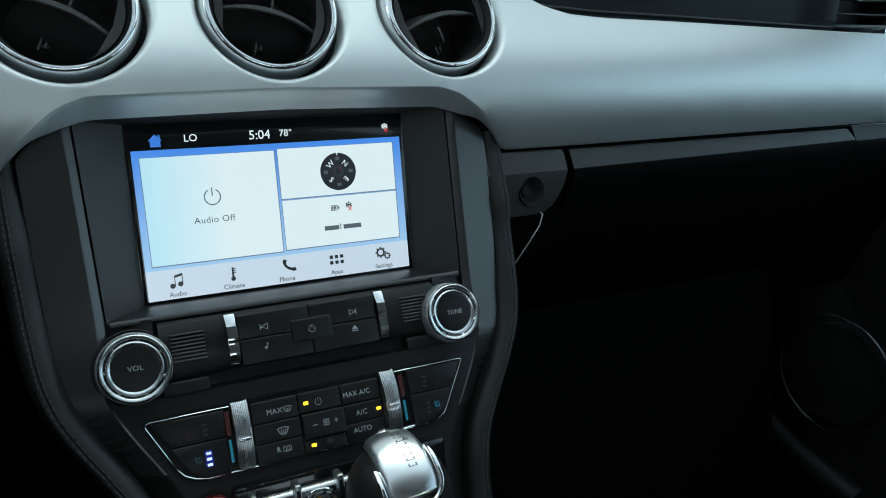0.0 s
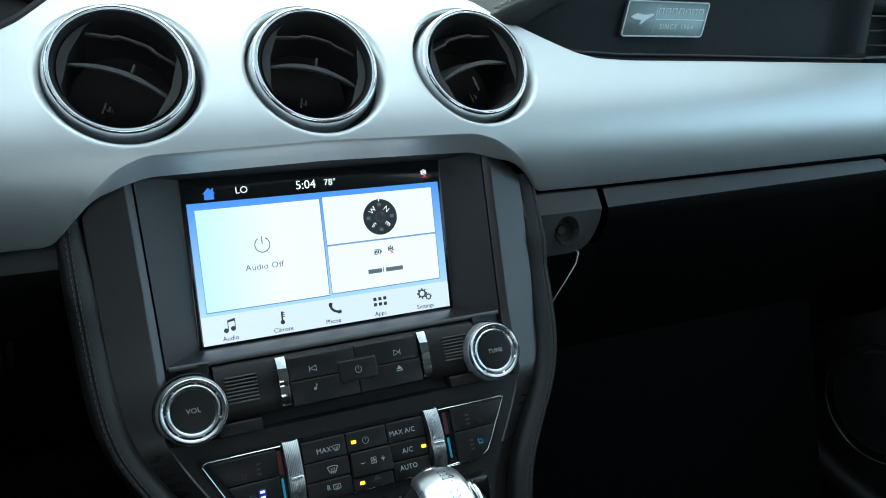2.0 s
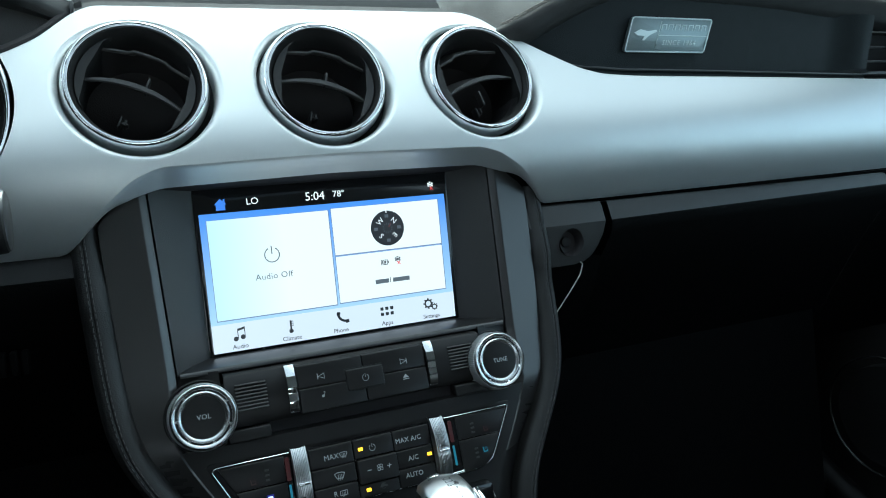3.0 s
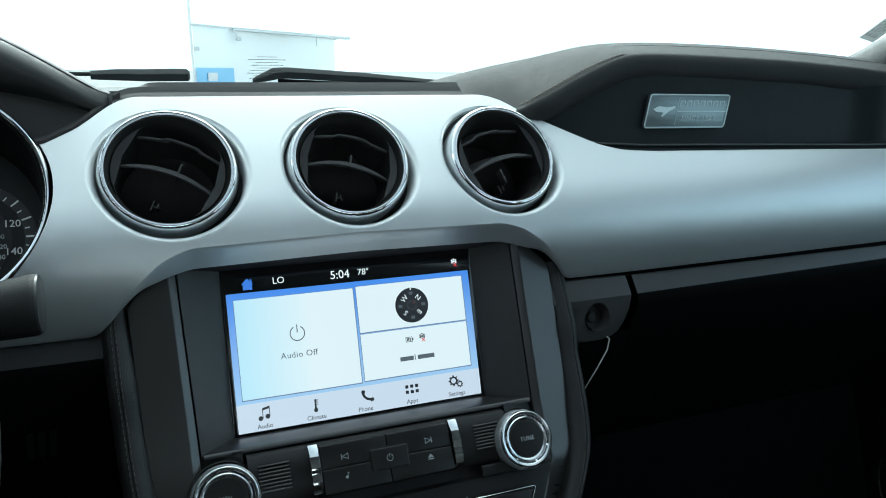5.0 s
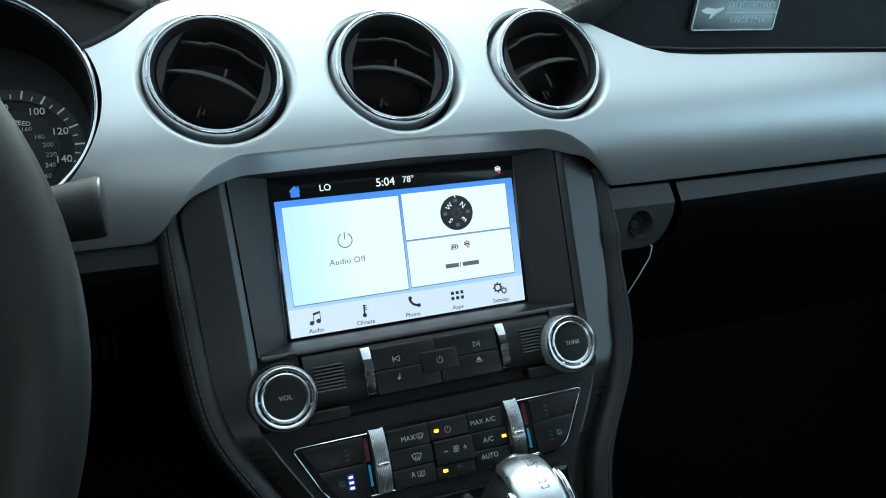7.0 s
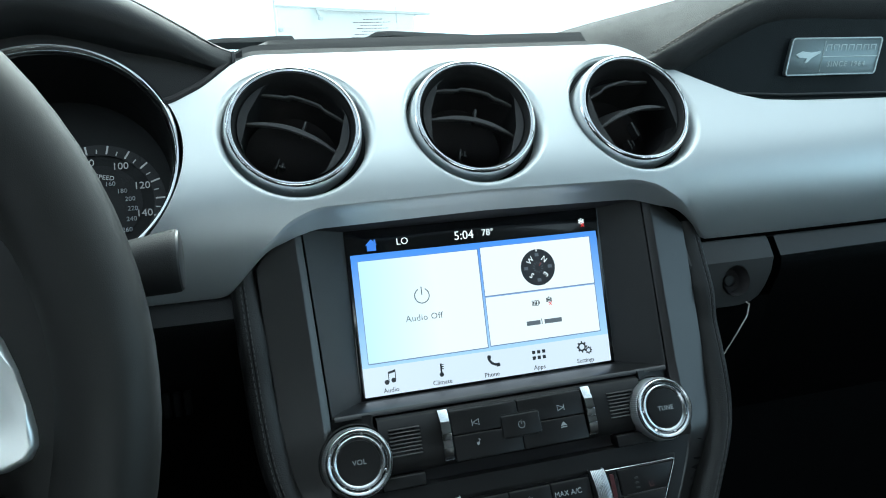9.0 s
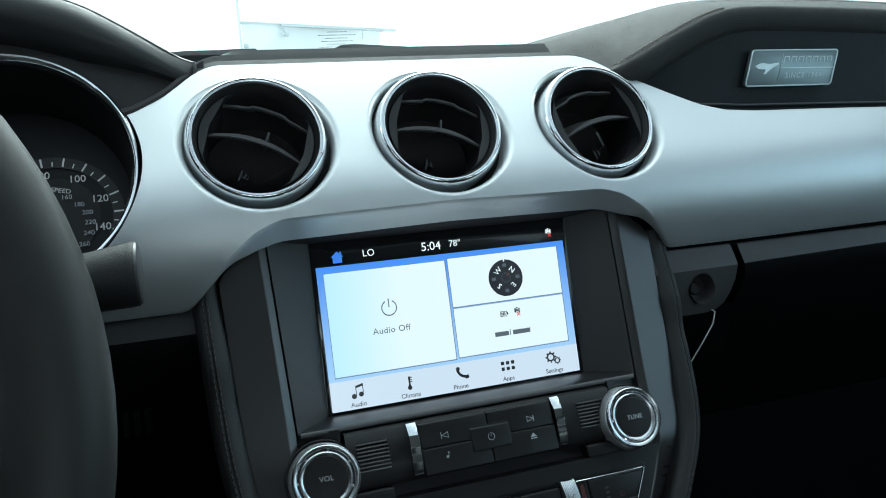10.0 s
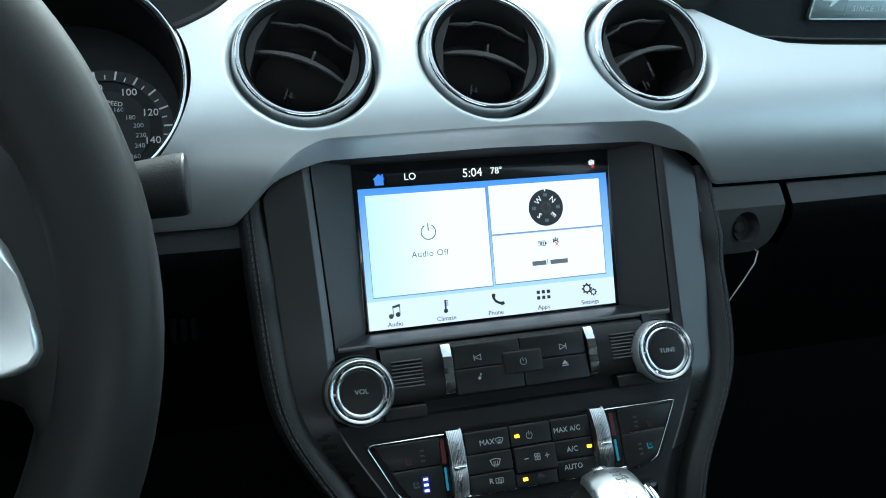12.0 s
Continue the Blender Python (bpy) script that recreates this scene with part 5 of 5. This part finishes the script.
for x0, x1, z0, z1 in ((-0.0128, -0.0122, -0.0125, 0.0125), (-0.0122, 0.0432, -0.0007, 0.0002)):
    bm = box(bmesh.new(), x0, x1, -0.0021, -0.001, z0, z1, 0.0002, 1)
    bm.transform(BOARD)
    part("frame_line", bm, BRIGHT, plaque)
for i in range(7):
    bm = bmesh.new()
    x = -0.0108 + 0.0074 * i
    box(bm, x, x + 0.0056, -0.0019, -0.001, 0.0088, 0.0096, 0.0002, 1)
    box(bm, x, x + 0.0010, -0.00188, -0.001, 0.0046, 0.0088, 0.0002, 1)
    box(bm, x + 0.0046, x + 0.0056, -0.00188, -0.001, 0.0046, 0.0088, 0.0002, 1)
    bm.transform(BOARD)
    part("name_shape", bm, BRIGHT, plaque)
bm = lettering("SINCE 1964", 0.0062, 0.0125, -0.0066, -0.0019, spread=1.25)
bm.transform(BOARD)
part("letters", bm, BRIGHT, plaque)
bm = prism(bmesh.new(), [(-0.0390, 0.0015), (-0.0330, 0.0045), (-0.0250, 0.0030), (-0.0160, 0.0045), (-0.0150, 0.0030), (-0.0225, -0.0005), (-0.0265, -0.0050), (-0.0290, -0.0050), (-0.0270, -0.0010), (-0.0350, -0.0008)], -0.0021, -0.001, 0.0002, 1)
bm.transform(BOARD)
part("emblem_shape", bm, BRIGHT, plaque)

side = thing("side_air_vent", (0.595, 0.01, 0.15), "black slatted side air vent at the end of the dashboard", "air vent")


def raked(bm):
    """Slants the upright sides of the vent and leans it back."""
    for v in bm.verts:
        v.co.x += (v.co.z - 0.152) * 0.34
        v.co.y += (0.154 - v.co.z) * 0.12
    return bm


bm = bmesh.new()
for x0, x1, z0, z1 in ((0.5470, 0.5496, 0.120, 0.1845), (0.640, 0.6425, 0.120, 0.1845), (0.5496, 0.640, 0.1815, 0.1845), (0.5496, 0.640, 0.120, 0.1232)):
    box(bm, x0, x1, -0.006, 0.030, z0, z1, 0.0009, 2)
part("frame", raked(bm), SOFT, side)
part("duct", raked(box(bmesh.new(), 0.547, 0.6425, 0.028, 0.034, 0.120, 0.1845)), INNER, side)
for i in range(3):
    bm = bmesh.new()
    z = 0.1332 + 0.0137 * i
    loft(bm, [[(x, -0.0040, z - 0.0006), (x, -0.0046, z), (x, -0.0040, z + 0.0007), (x, 0.014, z + 0.0030), (x, 0.014, z + 0.0022)] for x in (0.5496, 0.60, 0.640)], True, True)
    part("slat", raked(bm), VANE, side)
part("slide_tab", raked(box(bmesh.new(), 0.5800, 0.5860, -0.0075, 0.0, 0.1450, 0.1488, 0.001, 2)), CHROME, side, "small chrome tab")

glove = thing("glove_box", (0.40, 0.02, -0.1), "black glove box lid with its lit top edge painted lighter", "glove box")


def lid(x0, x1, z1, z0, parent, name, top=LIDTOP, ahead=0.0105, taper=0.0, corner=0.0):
    """A flap whose face is coloured dark for shade, with a facet in its own tone along its top that may narrow towards
    x1 and end in a rounded corner.
    """
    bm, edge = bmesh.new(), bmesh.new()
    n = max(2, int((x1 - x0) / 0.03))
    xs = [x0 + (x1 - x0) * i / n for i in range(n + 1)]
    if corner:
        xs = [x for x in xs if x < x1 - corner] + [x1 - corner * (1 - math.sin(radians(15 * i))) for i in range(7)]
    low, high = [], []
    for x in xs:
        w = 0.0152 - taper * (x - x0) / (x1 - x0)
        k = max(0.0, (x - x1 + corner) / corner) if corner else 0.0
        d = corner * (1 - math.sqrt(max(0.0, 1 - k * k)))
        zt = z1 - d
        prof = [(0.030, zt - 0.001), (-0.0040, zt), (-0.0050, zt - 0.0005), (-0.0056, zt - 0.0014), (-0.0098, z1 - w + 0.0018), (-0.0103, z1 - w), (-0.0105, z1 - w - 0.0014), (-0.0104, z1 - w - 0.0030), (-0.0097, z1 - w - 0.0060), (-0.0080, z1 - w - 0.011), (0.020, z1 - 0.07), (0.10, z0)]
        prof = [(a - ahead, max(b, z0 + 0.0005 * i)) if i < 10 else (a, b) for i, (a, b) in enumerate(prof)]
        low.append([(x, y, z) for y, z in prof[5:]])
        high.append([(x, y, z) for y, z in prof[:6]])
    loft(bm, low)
    ob = part(name, bm, SHADEBLACK, parent)
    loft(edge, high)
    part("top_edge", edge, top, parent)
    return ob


# light and shade are in the colours: lighter top facet, near-black face
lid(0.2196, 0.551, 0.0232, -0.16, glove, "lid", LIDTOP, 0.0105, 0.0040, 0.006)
end_piece = thing("dash_end_panel", (0.60, 0.0, 0.0), "dark lower end panel of the dashboard beside the glove box", "panel", kind="structure")
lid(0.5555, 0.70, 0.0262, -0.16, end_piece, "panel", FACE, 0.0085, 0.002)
# dark sheet added where the space under the cover lies in shade
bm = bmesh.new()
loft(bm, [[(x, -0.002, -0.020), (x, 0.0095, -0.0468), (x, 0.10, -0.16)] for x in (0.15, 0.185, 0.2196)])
part("shade_sheet", bm, SHADEBLACK, glove)
capm = thing("dash_end_cover", (0.20, 0.02, 0.0), "small black dashboard cover with a round socket", "cover")
bm = bmesh.new()
pts = [(0.1450, 0.0240), (0.2137, 0.0236), (0.2147, 0.0200), (0.2147, 0.0077), (0.2124, -0.0029), (0.2089, -0.0117), (0.2039, -0.0188), (0.1971, -0.0227), (0.1880, -0.0242), (0.1450, -0.0248), (0.1450, 0.0077)]
prism(bm, pts, -0.0205, 0.04, 0.0012, 3)
at = (0.1830, -0.0205, -0.0061)
bm = carve(bm, lathe(bmesh.new(), [(0, -0.02), (0.0108, -0.02), (0.0108, 0.02), (0, 0.02)], at, 0, 48))
bmesh.ops.bisect_plane(bm, geom=bm.verts[:] + bm.edges[:] + bm.faces[:], plane_co=(0, 0, 0.0077), plane_no=(0, 0, 1))
lean(bm, lambda x, z: max(0, z - 0.0073) * 0.32 + max(0, 0.0073 - z) * 0.30)
part("cover", bm, LIDTOP, capm, "", 25)
bm = lathe(bmesh.new(), [(0.0109, -0.0030), (0.0104, -0.0040), (0.0092, -0.0075), (0.0086, -0.012), (0.0, -0.013)], at, 0, 48)
soc = part("socket", bm, INNER, capm, "round black socket")
bm = lathe(bmesh.new(), [(0.0042, -0.0125), (0.0040, -0.0110), (0.0030, -0.0105), (0, -0.0105)], at, 0, 24)
part("socket_core", bm, DARK, soc)
CORD = mat("off_white_cord", (0.55, 0.53, 0.48), 0.6)
cord = thing("cord", (0.2035, 0.002, -0.0255), "thin off-white cord hanging below the dashboard", "cord")
bm = tube(bmesh.new(), [(0.1930, -0.010, -0.0220), (0.1928, -0.0150, -0.0242), (0.1886, -0.0165, -0.032), (0.1800, -0.0135, -0.0445), (0.1665, -0.008, -0.0632), (0.152, 0.002, -0.083)], 0.00055, 6)
part("strand", bm, CORD, cord)
# knee board left of the stack
knee = thing("knee_panel", (-0.28, 0.02, -0.05), "black lower dashboard panel under the steering column", "panel", kind="structure")
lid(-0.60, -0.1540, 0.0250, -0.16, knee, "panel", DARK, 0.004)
for x in (-0.205, -0.199, -0.193):
    part("vent_rib", box(bmesh.new(), x - 0.002, x + 0.002, -0.003, 0.006, -0.045, -0.030, 0.0008, 1), SHADEBLACK, knee)

# ---- cabin shell ----


def shell(name, bm, material, label, category):
    ob = thing(name, (0, 0, 0), label, category, kind="structure", place=WORLD)
    part("panel", bm, material, ob)
    return ob


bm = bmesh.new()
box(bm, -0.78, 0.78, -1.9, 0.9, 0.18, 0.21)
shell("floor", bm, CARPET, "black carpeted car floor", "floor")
bm = bmesh.new()
loft(bm, [[(x, -0.41, 1.32 - 0.06 * (x / 0.6) ** 2), (x, -0.43, 1.340 - 0.06 * (x / 0.6) ** 2), (x, -1.0, 1.36 - 0.06 * (x / 0.6) ** 2), (x, -1.7, 1.27 - 0.06 * (x / 0.6) ** 2)] for x in [-0.575 + 0.115 * i for i in range(11)]])
shell("ceiling", bm, HEADLINER, "grey fabric car headliner", "ceiling")
for s, nm in ((-1, "wall_driver_side"), (1, "wall_passenger_side")):
    bm = bmesh.new()
    box(bm, s * 0.70, s * 0.76, -1.35, 0.42, 0.0, 0.83 if s > 0 else 0.955, 0.02)
    box(bm, s * 0.64, s * 0.74, -1.9, -1.35, 0.0, 1.27)
    loft(bm, [[(s * 0.72, y, 0.86), (s * 0.585, y, 1.25), (s * 0.62, y, 1.27), (s * 0.75, y, 0.87)] for y in (-0.90, -0.82)], True, True)
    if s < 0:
        # unseen sheets added to block light through the window's lower part and its ends
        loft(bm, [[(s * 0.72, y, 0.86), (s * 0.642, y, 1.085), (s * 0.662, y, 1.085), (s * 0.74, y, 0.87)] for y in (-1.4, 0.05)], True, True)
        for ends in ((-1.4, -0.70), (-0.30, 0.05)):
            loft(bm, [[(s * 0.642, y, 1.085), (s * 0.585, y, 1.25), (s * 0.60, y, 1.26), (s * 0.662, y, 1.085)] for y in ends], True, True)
    tube(bm, [(s * 0.71, 0.42, 0.86), (s * 0.668, 0.15, 0.966), (s * 0.635, -0.10, 1.075), (s * 0.592, -0.40, 1.24), (s * 0.585, -1.5, 1.26)], 0.028 if s < 0 else 0.048, 12)
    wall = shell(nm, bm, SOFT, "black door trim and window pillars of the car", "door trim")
    if s > 0:
        seal = tube(bmesh.new(), [(0.677, 0.402, 0.899), (0.637, 0.132, 1.000), (0.604, -0.118, 1.109), (0.570, -0.40, 1.270)], 0.006, 8)
        part("window_seal", seal, DARK, wall, "black rubber window seal")
        pocket = tube(bmesh.new(), [(0.697, 0.300, 0.500), (0.694, 0.261, 0.476), (0.692, 0.222, 0.453), (0.691, 0.184, 0.432), (0.691, 0.145, 0.415), (0.691, 0.106, 0.400), (0.692, 0.068, 0.387), (0.694, 0.029, 0.377), (0.697, -0.06, 0.366)], 0.016, 12)
        part("pocket_edge", pocket, SOFT, wall, "rounded door pocket edge")
bm = bmesh.new()
box(bm, -0.7, 0.7, -1.75, -1.65, 0.0, 0.94)
# unseen seat backs and a headrest, added to block light from behind
for s in (-1, 1):
    box(bm, s * 0.10, s * 0.62, -0.95, -0.80, 0.2, 1.04 if s > 0 else 0.88, 0.05, 4)
box(bm, 0.23, 0.49, -0.95, -0.84, 1.02, 1.19, 0.04, 4)
shell("wall_rear", bm, SOFT, "black rear end of the car cabin with added seat blocks", "wall")
# firewall coloured near-black for the shade of the footwell
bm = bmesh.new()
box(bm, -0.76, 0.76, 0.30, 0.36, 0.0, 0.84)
shell("wall_front", bm, SHADEBLACK, "dark firewall behind the dashboard", "wall")

# speaker ring on the passenger door
SPK_Y, SPK_Z = 0.010, 0.508
speaker = thing("door_speaker", (0.67, 0.05, 0.55), "dark door speaker with a thin chrome ring", "speaker", place=WORLD)
bm = bmesh.new()
tube(bm, [(0.684, SPK_Y + 0.074 * math.cos(2 * math.pi * i / 48), SPK_Z + 0.074 * math.sin(2 * math.pi * i / 48)) for i in range(48)], 0.0017, 8, 1.0, True)
part("ring", bm, KNOBRING, speaker, "thin chrome ring")
bm = bmesh.new()
rows = [[Vector((xx, SPK_Y + r * 0.82 * math.cos(2 * math.pi * i / 40), SPK_Z + r * 0.82 * math.sin(2 * math.pi * i / 40))) for i in range(40)] for r, xx in ((0.078, 0.705), (0.076, 0.685), (0.070, 0.686), (0.03, 0.680), (0.002, 0.678))]
loft(bm, rows, True)
part("grille", bm, DARK, speaker)

# ---- windshield, wipers, stickers ----
GLASS = bpy.data.materials.new("windshield_glass")
GLASS.use_nodes = True
gt = GLASS.node_tree
gt.nodes.remove(gt.nodes["Principled BSDF"])
tr, gl, mx = (gt.nodes.new(k) for k in ("ShaderNodeBsdfTransparent", "ShaderNodeBsdfGlossy", "ShaderNodeMixShader"))
tr.inputs["Color"].default_value = (0.74, 0.80, 0.80, 1)
gl.inputs["Roughness"].default_value = 0.02
mx.inputs[0].default_value = 0.04
gt.links.new(tr.outputs[0], mx.inputs[1])
gt.links.new(gl.outputs[0], mx.inputs[2])
gt.links.new(mx.outputs[0], gt.nodes["Material Output"].inputs["Surface"])


def screen_y(z):
    """The windshield's rake: how far ahead it stands at height z."""
    return 0.46 - (z - 0.955) * 0.87 / 0.365


windshield = thing("windshield", (0, 0.46, 0.955), "clear lightly tinted raked car windshield", "windshield", kind="structure", place=WORLD)
bm = bmesh.new()
loft(bm, [[(x, screen_y(z) - 0.10 * (x / 0.7) ** 2, z) for z in (0.93, 1.0, 1.1, 1.2, 1.32)] for x in [-0.70 + 0.1 * i for i in range(15)]])
pane = part("pane", bm, GLASS, windshield, "tinted glass pane")
# unseen side pane, added to cool and dim the light from the right
TINT = GLASS.copy()
TINT.name = "side_window_glass"
for nd in TINT.node_tree.nodes:
    if nd.type == "BSDF_TRANSPARENT":
        nd.inputs["Color"].default_value = (0.60, 0.74, 0.82, 1)
side_pane = thing("window_passenger_side", (0.66, -0.3, 0.83), "blue-green passenger side window, added to tint the side light", "window", kind="structure", place=WORLD)
bm = bmesh.new()
loft(bm, [[(0.725 - 0.14 * k * k, -0.82 + (1.22 - 0.80 * k) * j / 4, 0.82 + 0.43 * k) for k in (0.0, 0.35, 0.7, 1.0)] for j in range(5)])
part("pane", bm, TINT, side_pane)
INKBAR = mat("black_ceramic_print", (0.10, 0.10, 0.10), 0.6)
stamp = thing("glass_stamp", (0.008, 0.392, 0.984), "small black printed glass stamp, illegible", "sticker", place=WORLD)
bm = bmesh.new()
random.seed(5)
for i in range(9):
    z = 0.9955 - 0.0029 * i
    w = (0.010, 0.020, 0.012, 0.016, 0.010, 0.018, 0.021, 0.014, 0.019)[i]
    x = 0.003 + 0.0008 * i - w
    while x < 0.003 + 0.0008 * i + w:
        l = random.uniform(0.0008, 0.0032)
        q = [(x, z), (x + l, z), (x + l, z - 0.0007), (x, z - 0.0007)]
        bm.faces.new([bm.verts.new((a, screen_y(b) - 0.003, b)) for a, b in q])
        x += l + random.uniform(0.0006, 0.0014)
part("print_bars", bm, INKBAR, stamp)
PAPER = mat("grey_paper", (0.20, 0.21, 0.205), 0.7, 0, (400, 0.2), 0.15)
pt = PAPER.node_tree
thin, half = pt.nodes.new("ShaderNodeBsdfTranslucent"), pt.nodes.new("ShaderNodeMixShader")
thin.inputs["Color"].default_value, half.inputs[0].default_value = (0.42, 0.44, 0.43, 1), 0.8
pt.links.new(pt.nodes["Principled BSDF"].outputs[0], half.inputs[1])
pt.links.new(thin.outputs[0], half.inputs[2])
pt.links.new(half.outputs[0], pt.nodes["Material Output"].inputs["Surface"])
strip = thing("paper_strip", (0.60, 0.11, 1.03), "grey paper label strip on the windshield edge", "sticker", place=WORLD)
u_, w_ = Vector((0, -0.837, 0.547)), Vector((0, -0.0175, -0.0060))
o_ = Vector((0.60, 0.127, 1.020))
bm = bmesh.new()
bm.faces.new([bm.verts.new(p) for p in (o_, o_ + u_ * 0.13, o_ + u_ * 0.13 + w_, o_ + w_)])
sp = part("paper", bm, PAPER, strip)
bm = bmesh.new()
for k in (0.16, 0.34, 0.52, 0.70):
    d = 0.006
    while d < 0.112:
        l = random.uniform(0.0015, 0.0060)
        a = o_ + u_ * d + w_ * k - Vector((0.0008, 0, 0))
        bm.faces.new([bm.verts.new(p) for p in (a, a + u_ * l, a + u_ * l + w_ * 0.09, a + w_ * 0.09)])
        d += l + random.uniform(0.001, 0.003)
part("print_bars", bm, mat("faded_print", (0.12, 0.125, 0.125), 0.7), sp)


WIPER = mat("worn_black_rubber", (0.050, 0.052, 0.052), 0.95, 0, (600, 0.3), 0.2, spec=0.08)


def wiper(label, pts, r, arm):
    w = thing("wiper", pts[0], label, "wiper", "windshield wipers", place=WORLD)
    bm = bmesh.new()
    secs = []
    for i, p in enumerate(pts):
        a = Vector(p)
        k = r[i]
        secs.append([a + Vector((0, dy * k, dz * k)) for dy, dz in ((-1, -0.55), (-1.1, 0.1), (-0.5, 0.55), (0.5, 0.6), (1.1, 0.1), (1, -0.6))])
    loft(bm, secs, True, True)
    part("arm", bm, WIPER, w)
    bm = tube(bmesh.new(), arm, 0.0022, 8)
    part("blade", bm, WIPER, w)
    return w


wiper("black wiper arm resting at the windshield base", [(-0.176, 0.450, 0.9745), (-0.15, 0.449, 0.9750), (-0.12, 0.448, 0.9745), (-0.09, 0.447, 0.9750), (-0.075, 0.446, 0.9750), (-0.0725, 0.446, 0.9745)], (0.008, 0.0105, 0.0115, 0.0120, 0.0118, 0.007), [(-0.30, 0.452, 0.977), (-0.16, 0.450, 0.9755), (-0.08, 0.452, 0.970)])
wiper("black wiper arm resting at the windshield base", [(0.000, 0.455, 0.9690), (0.012, 0.452, 0.9725), (0.024, 0.446, 0.9770), (0.040, 0.443, 0.9780), (0.14, 0.449, 0.9725), (0.25, 0.462, 0.9645), (0.36, 0.462, 0.957)], (0.004, 0.0090, 0.0118, 0.0112, 0.0100, 0.0080, 0.0060), [(0.03, 0.455, 0.969), (0.25, 0.468, 0.960), (0.50, 0.43, 0.950)])
bm = bmesh.new()
loft(bm, [[(x, 0.38, 0.90), (x, 0.44, 0.9585 - 0.02 * (x / 0.7) ** 2), (x, 0.56, 0.960 - 0.02 * (x / 0.7) ** 2), (x, 0.70, 0.93)] for x in [-0.7 + 0.1 * i for i in range(15)]])
cowl = thing("cowl", (0, 0.5, 0.95), "black plastic cowl below the windshield", "trim", kind="structure", place=WORLD)
part("panel", bm, SOFT, cowl)

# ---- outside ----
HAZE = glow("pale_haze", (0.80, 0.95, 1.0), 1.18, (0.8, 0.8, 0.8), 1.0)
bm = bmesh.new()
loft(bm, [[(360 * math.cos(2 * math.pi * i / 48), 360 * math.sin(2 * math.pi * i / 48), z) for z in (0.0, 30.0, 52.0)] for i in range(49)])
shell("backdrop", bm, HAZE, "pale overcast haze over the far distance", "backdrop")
# unseen ground, made pale as a reflector for the cabin
GROUND = mat("pale_bounce_ground", (0.36, 0.36, 0.355), 0.9, 0, (40, 0.4), 0.2, vscale=2)
bm = bmesh.new()
box(bm, -400, 400, -400, 400, -0.2, 0.0)
shell("ground", bm, GROUND, "unseen car park ground, kept pale to bounce light", "ground")
WALL = mat("pale_blue_wall", (0.93, 0.97, 0.97), 0.7, 0, (8, 0.1), 0.04, vscale=0.4)
ROOF = mat("pale_grey_fascia", (0.62, 0.66, 0.67), 0.6, 0, vary=0.05, vscale=0.5)
SIGN = mat("blue_sign", (0.30, 0.60, 0.86), 0.5, 0, vary=0.05, vscale=1)
WHITE = mat("white_paint", (0.8, 0.8, 0.8), 0.6)


def slab(bm, p, q, back, z0, z1):
    """An upright slab from p to q, back metres deep."""
    a, b = Vector((*p, 0)), Vector((*q, 0))
    d = Vector((0.09, 1, 0)) * back
    ring = [a, b, b + d, a + d]
    lo = [bm.verts.new(v + Vector((0, 0, z0))) for v in ring]
    hi = [bm.verts.new(v + Vector((0, 0, z1))) for v in ring]
    bm.faces.new(lo[::-1])
    bm.faces.new(hi)
    for i in range(4):
        bm.faces.new((lo[i], lo[(i + 1) % 4], hi[(i + 1) % 4], hi[i]))
    return bm


shed = thing("building", (8, 50, 0), "pale blue single-storey building with a flat overhanging roof", "building", place=WORLD)
part("wall", slab(bmesh.new(), (2.92, 44.0), (14.2, 57.0), 6, 0, 3.30), WALL, shed)
part("roof", slab(bmesh.new(), (2.86, 43.8), (14.7, 57.4), 6.2, 3.30, 3.42), ROOF, shed)
part("canopy", slab(bmesh.new(), (5.45, 46.3), (15.3, 56.3), 1.0, 3.24, 3.40), ROOF, shed, "grey canopy edge")
sg = part("sign", slab(bmesh.new(), (2.98, 43.95), (5.35, 46.65), 0.08, 0.0, 1.03), SIGN, shed, "blue sign board")
part("sign_mark", slab(bmesh.new(), (3.65, 44.62), (4.25, 45.3), 0.06, 0.3, 0.75), WHITE, sg)
for x, y, z in ((3.05, 43.9, 2.06), (5.72, 46.9, 2.75)):
    bm = bmesh.new()
    box(bm, x - 0.14, x + 0.14, y - 0.5, y, z - 0.11, z + 0.11, 0.03, 1)
    part("wall_lamp", bm, ROOF, shed)
part("downpipe", tube(bmesh.new(), [(5.45, 46.2, 3.25), (5.50, 46.3, 3.05), (5.68, 46.5, 2.80)], 0.05, 8), ROOF, shed)
part("mast", tube(bmesh.new(), [(11.9, 53.0, 2.6), (11.9, 53.0, 3.75)], 0.03, 6), ROOF, shed)
pole = thing("lamp_pole", (2.78, 43.6, 0), "slim pale steel pole beside the building", "pole", place=WORLD)
part("shaft", tube(bmesh.new(), [(2.82, 43.6, 0), (2.78, 43.6, 4), (2.74, 43.6, 9)], 0.07, 8), WHITE, pole)
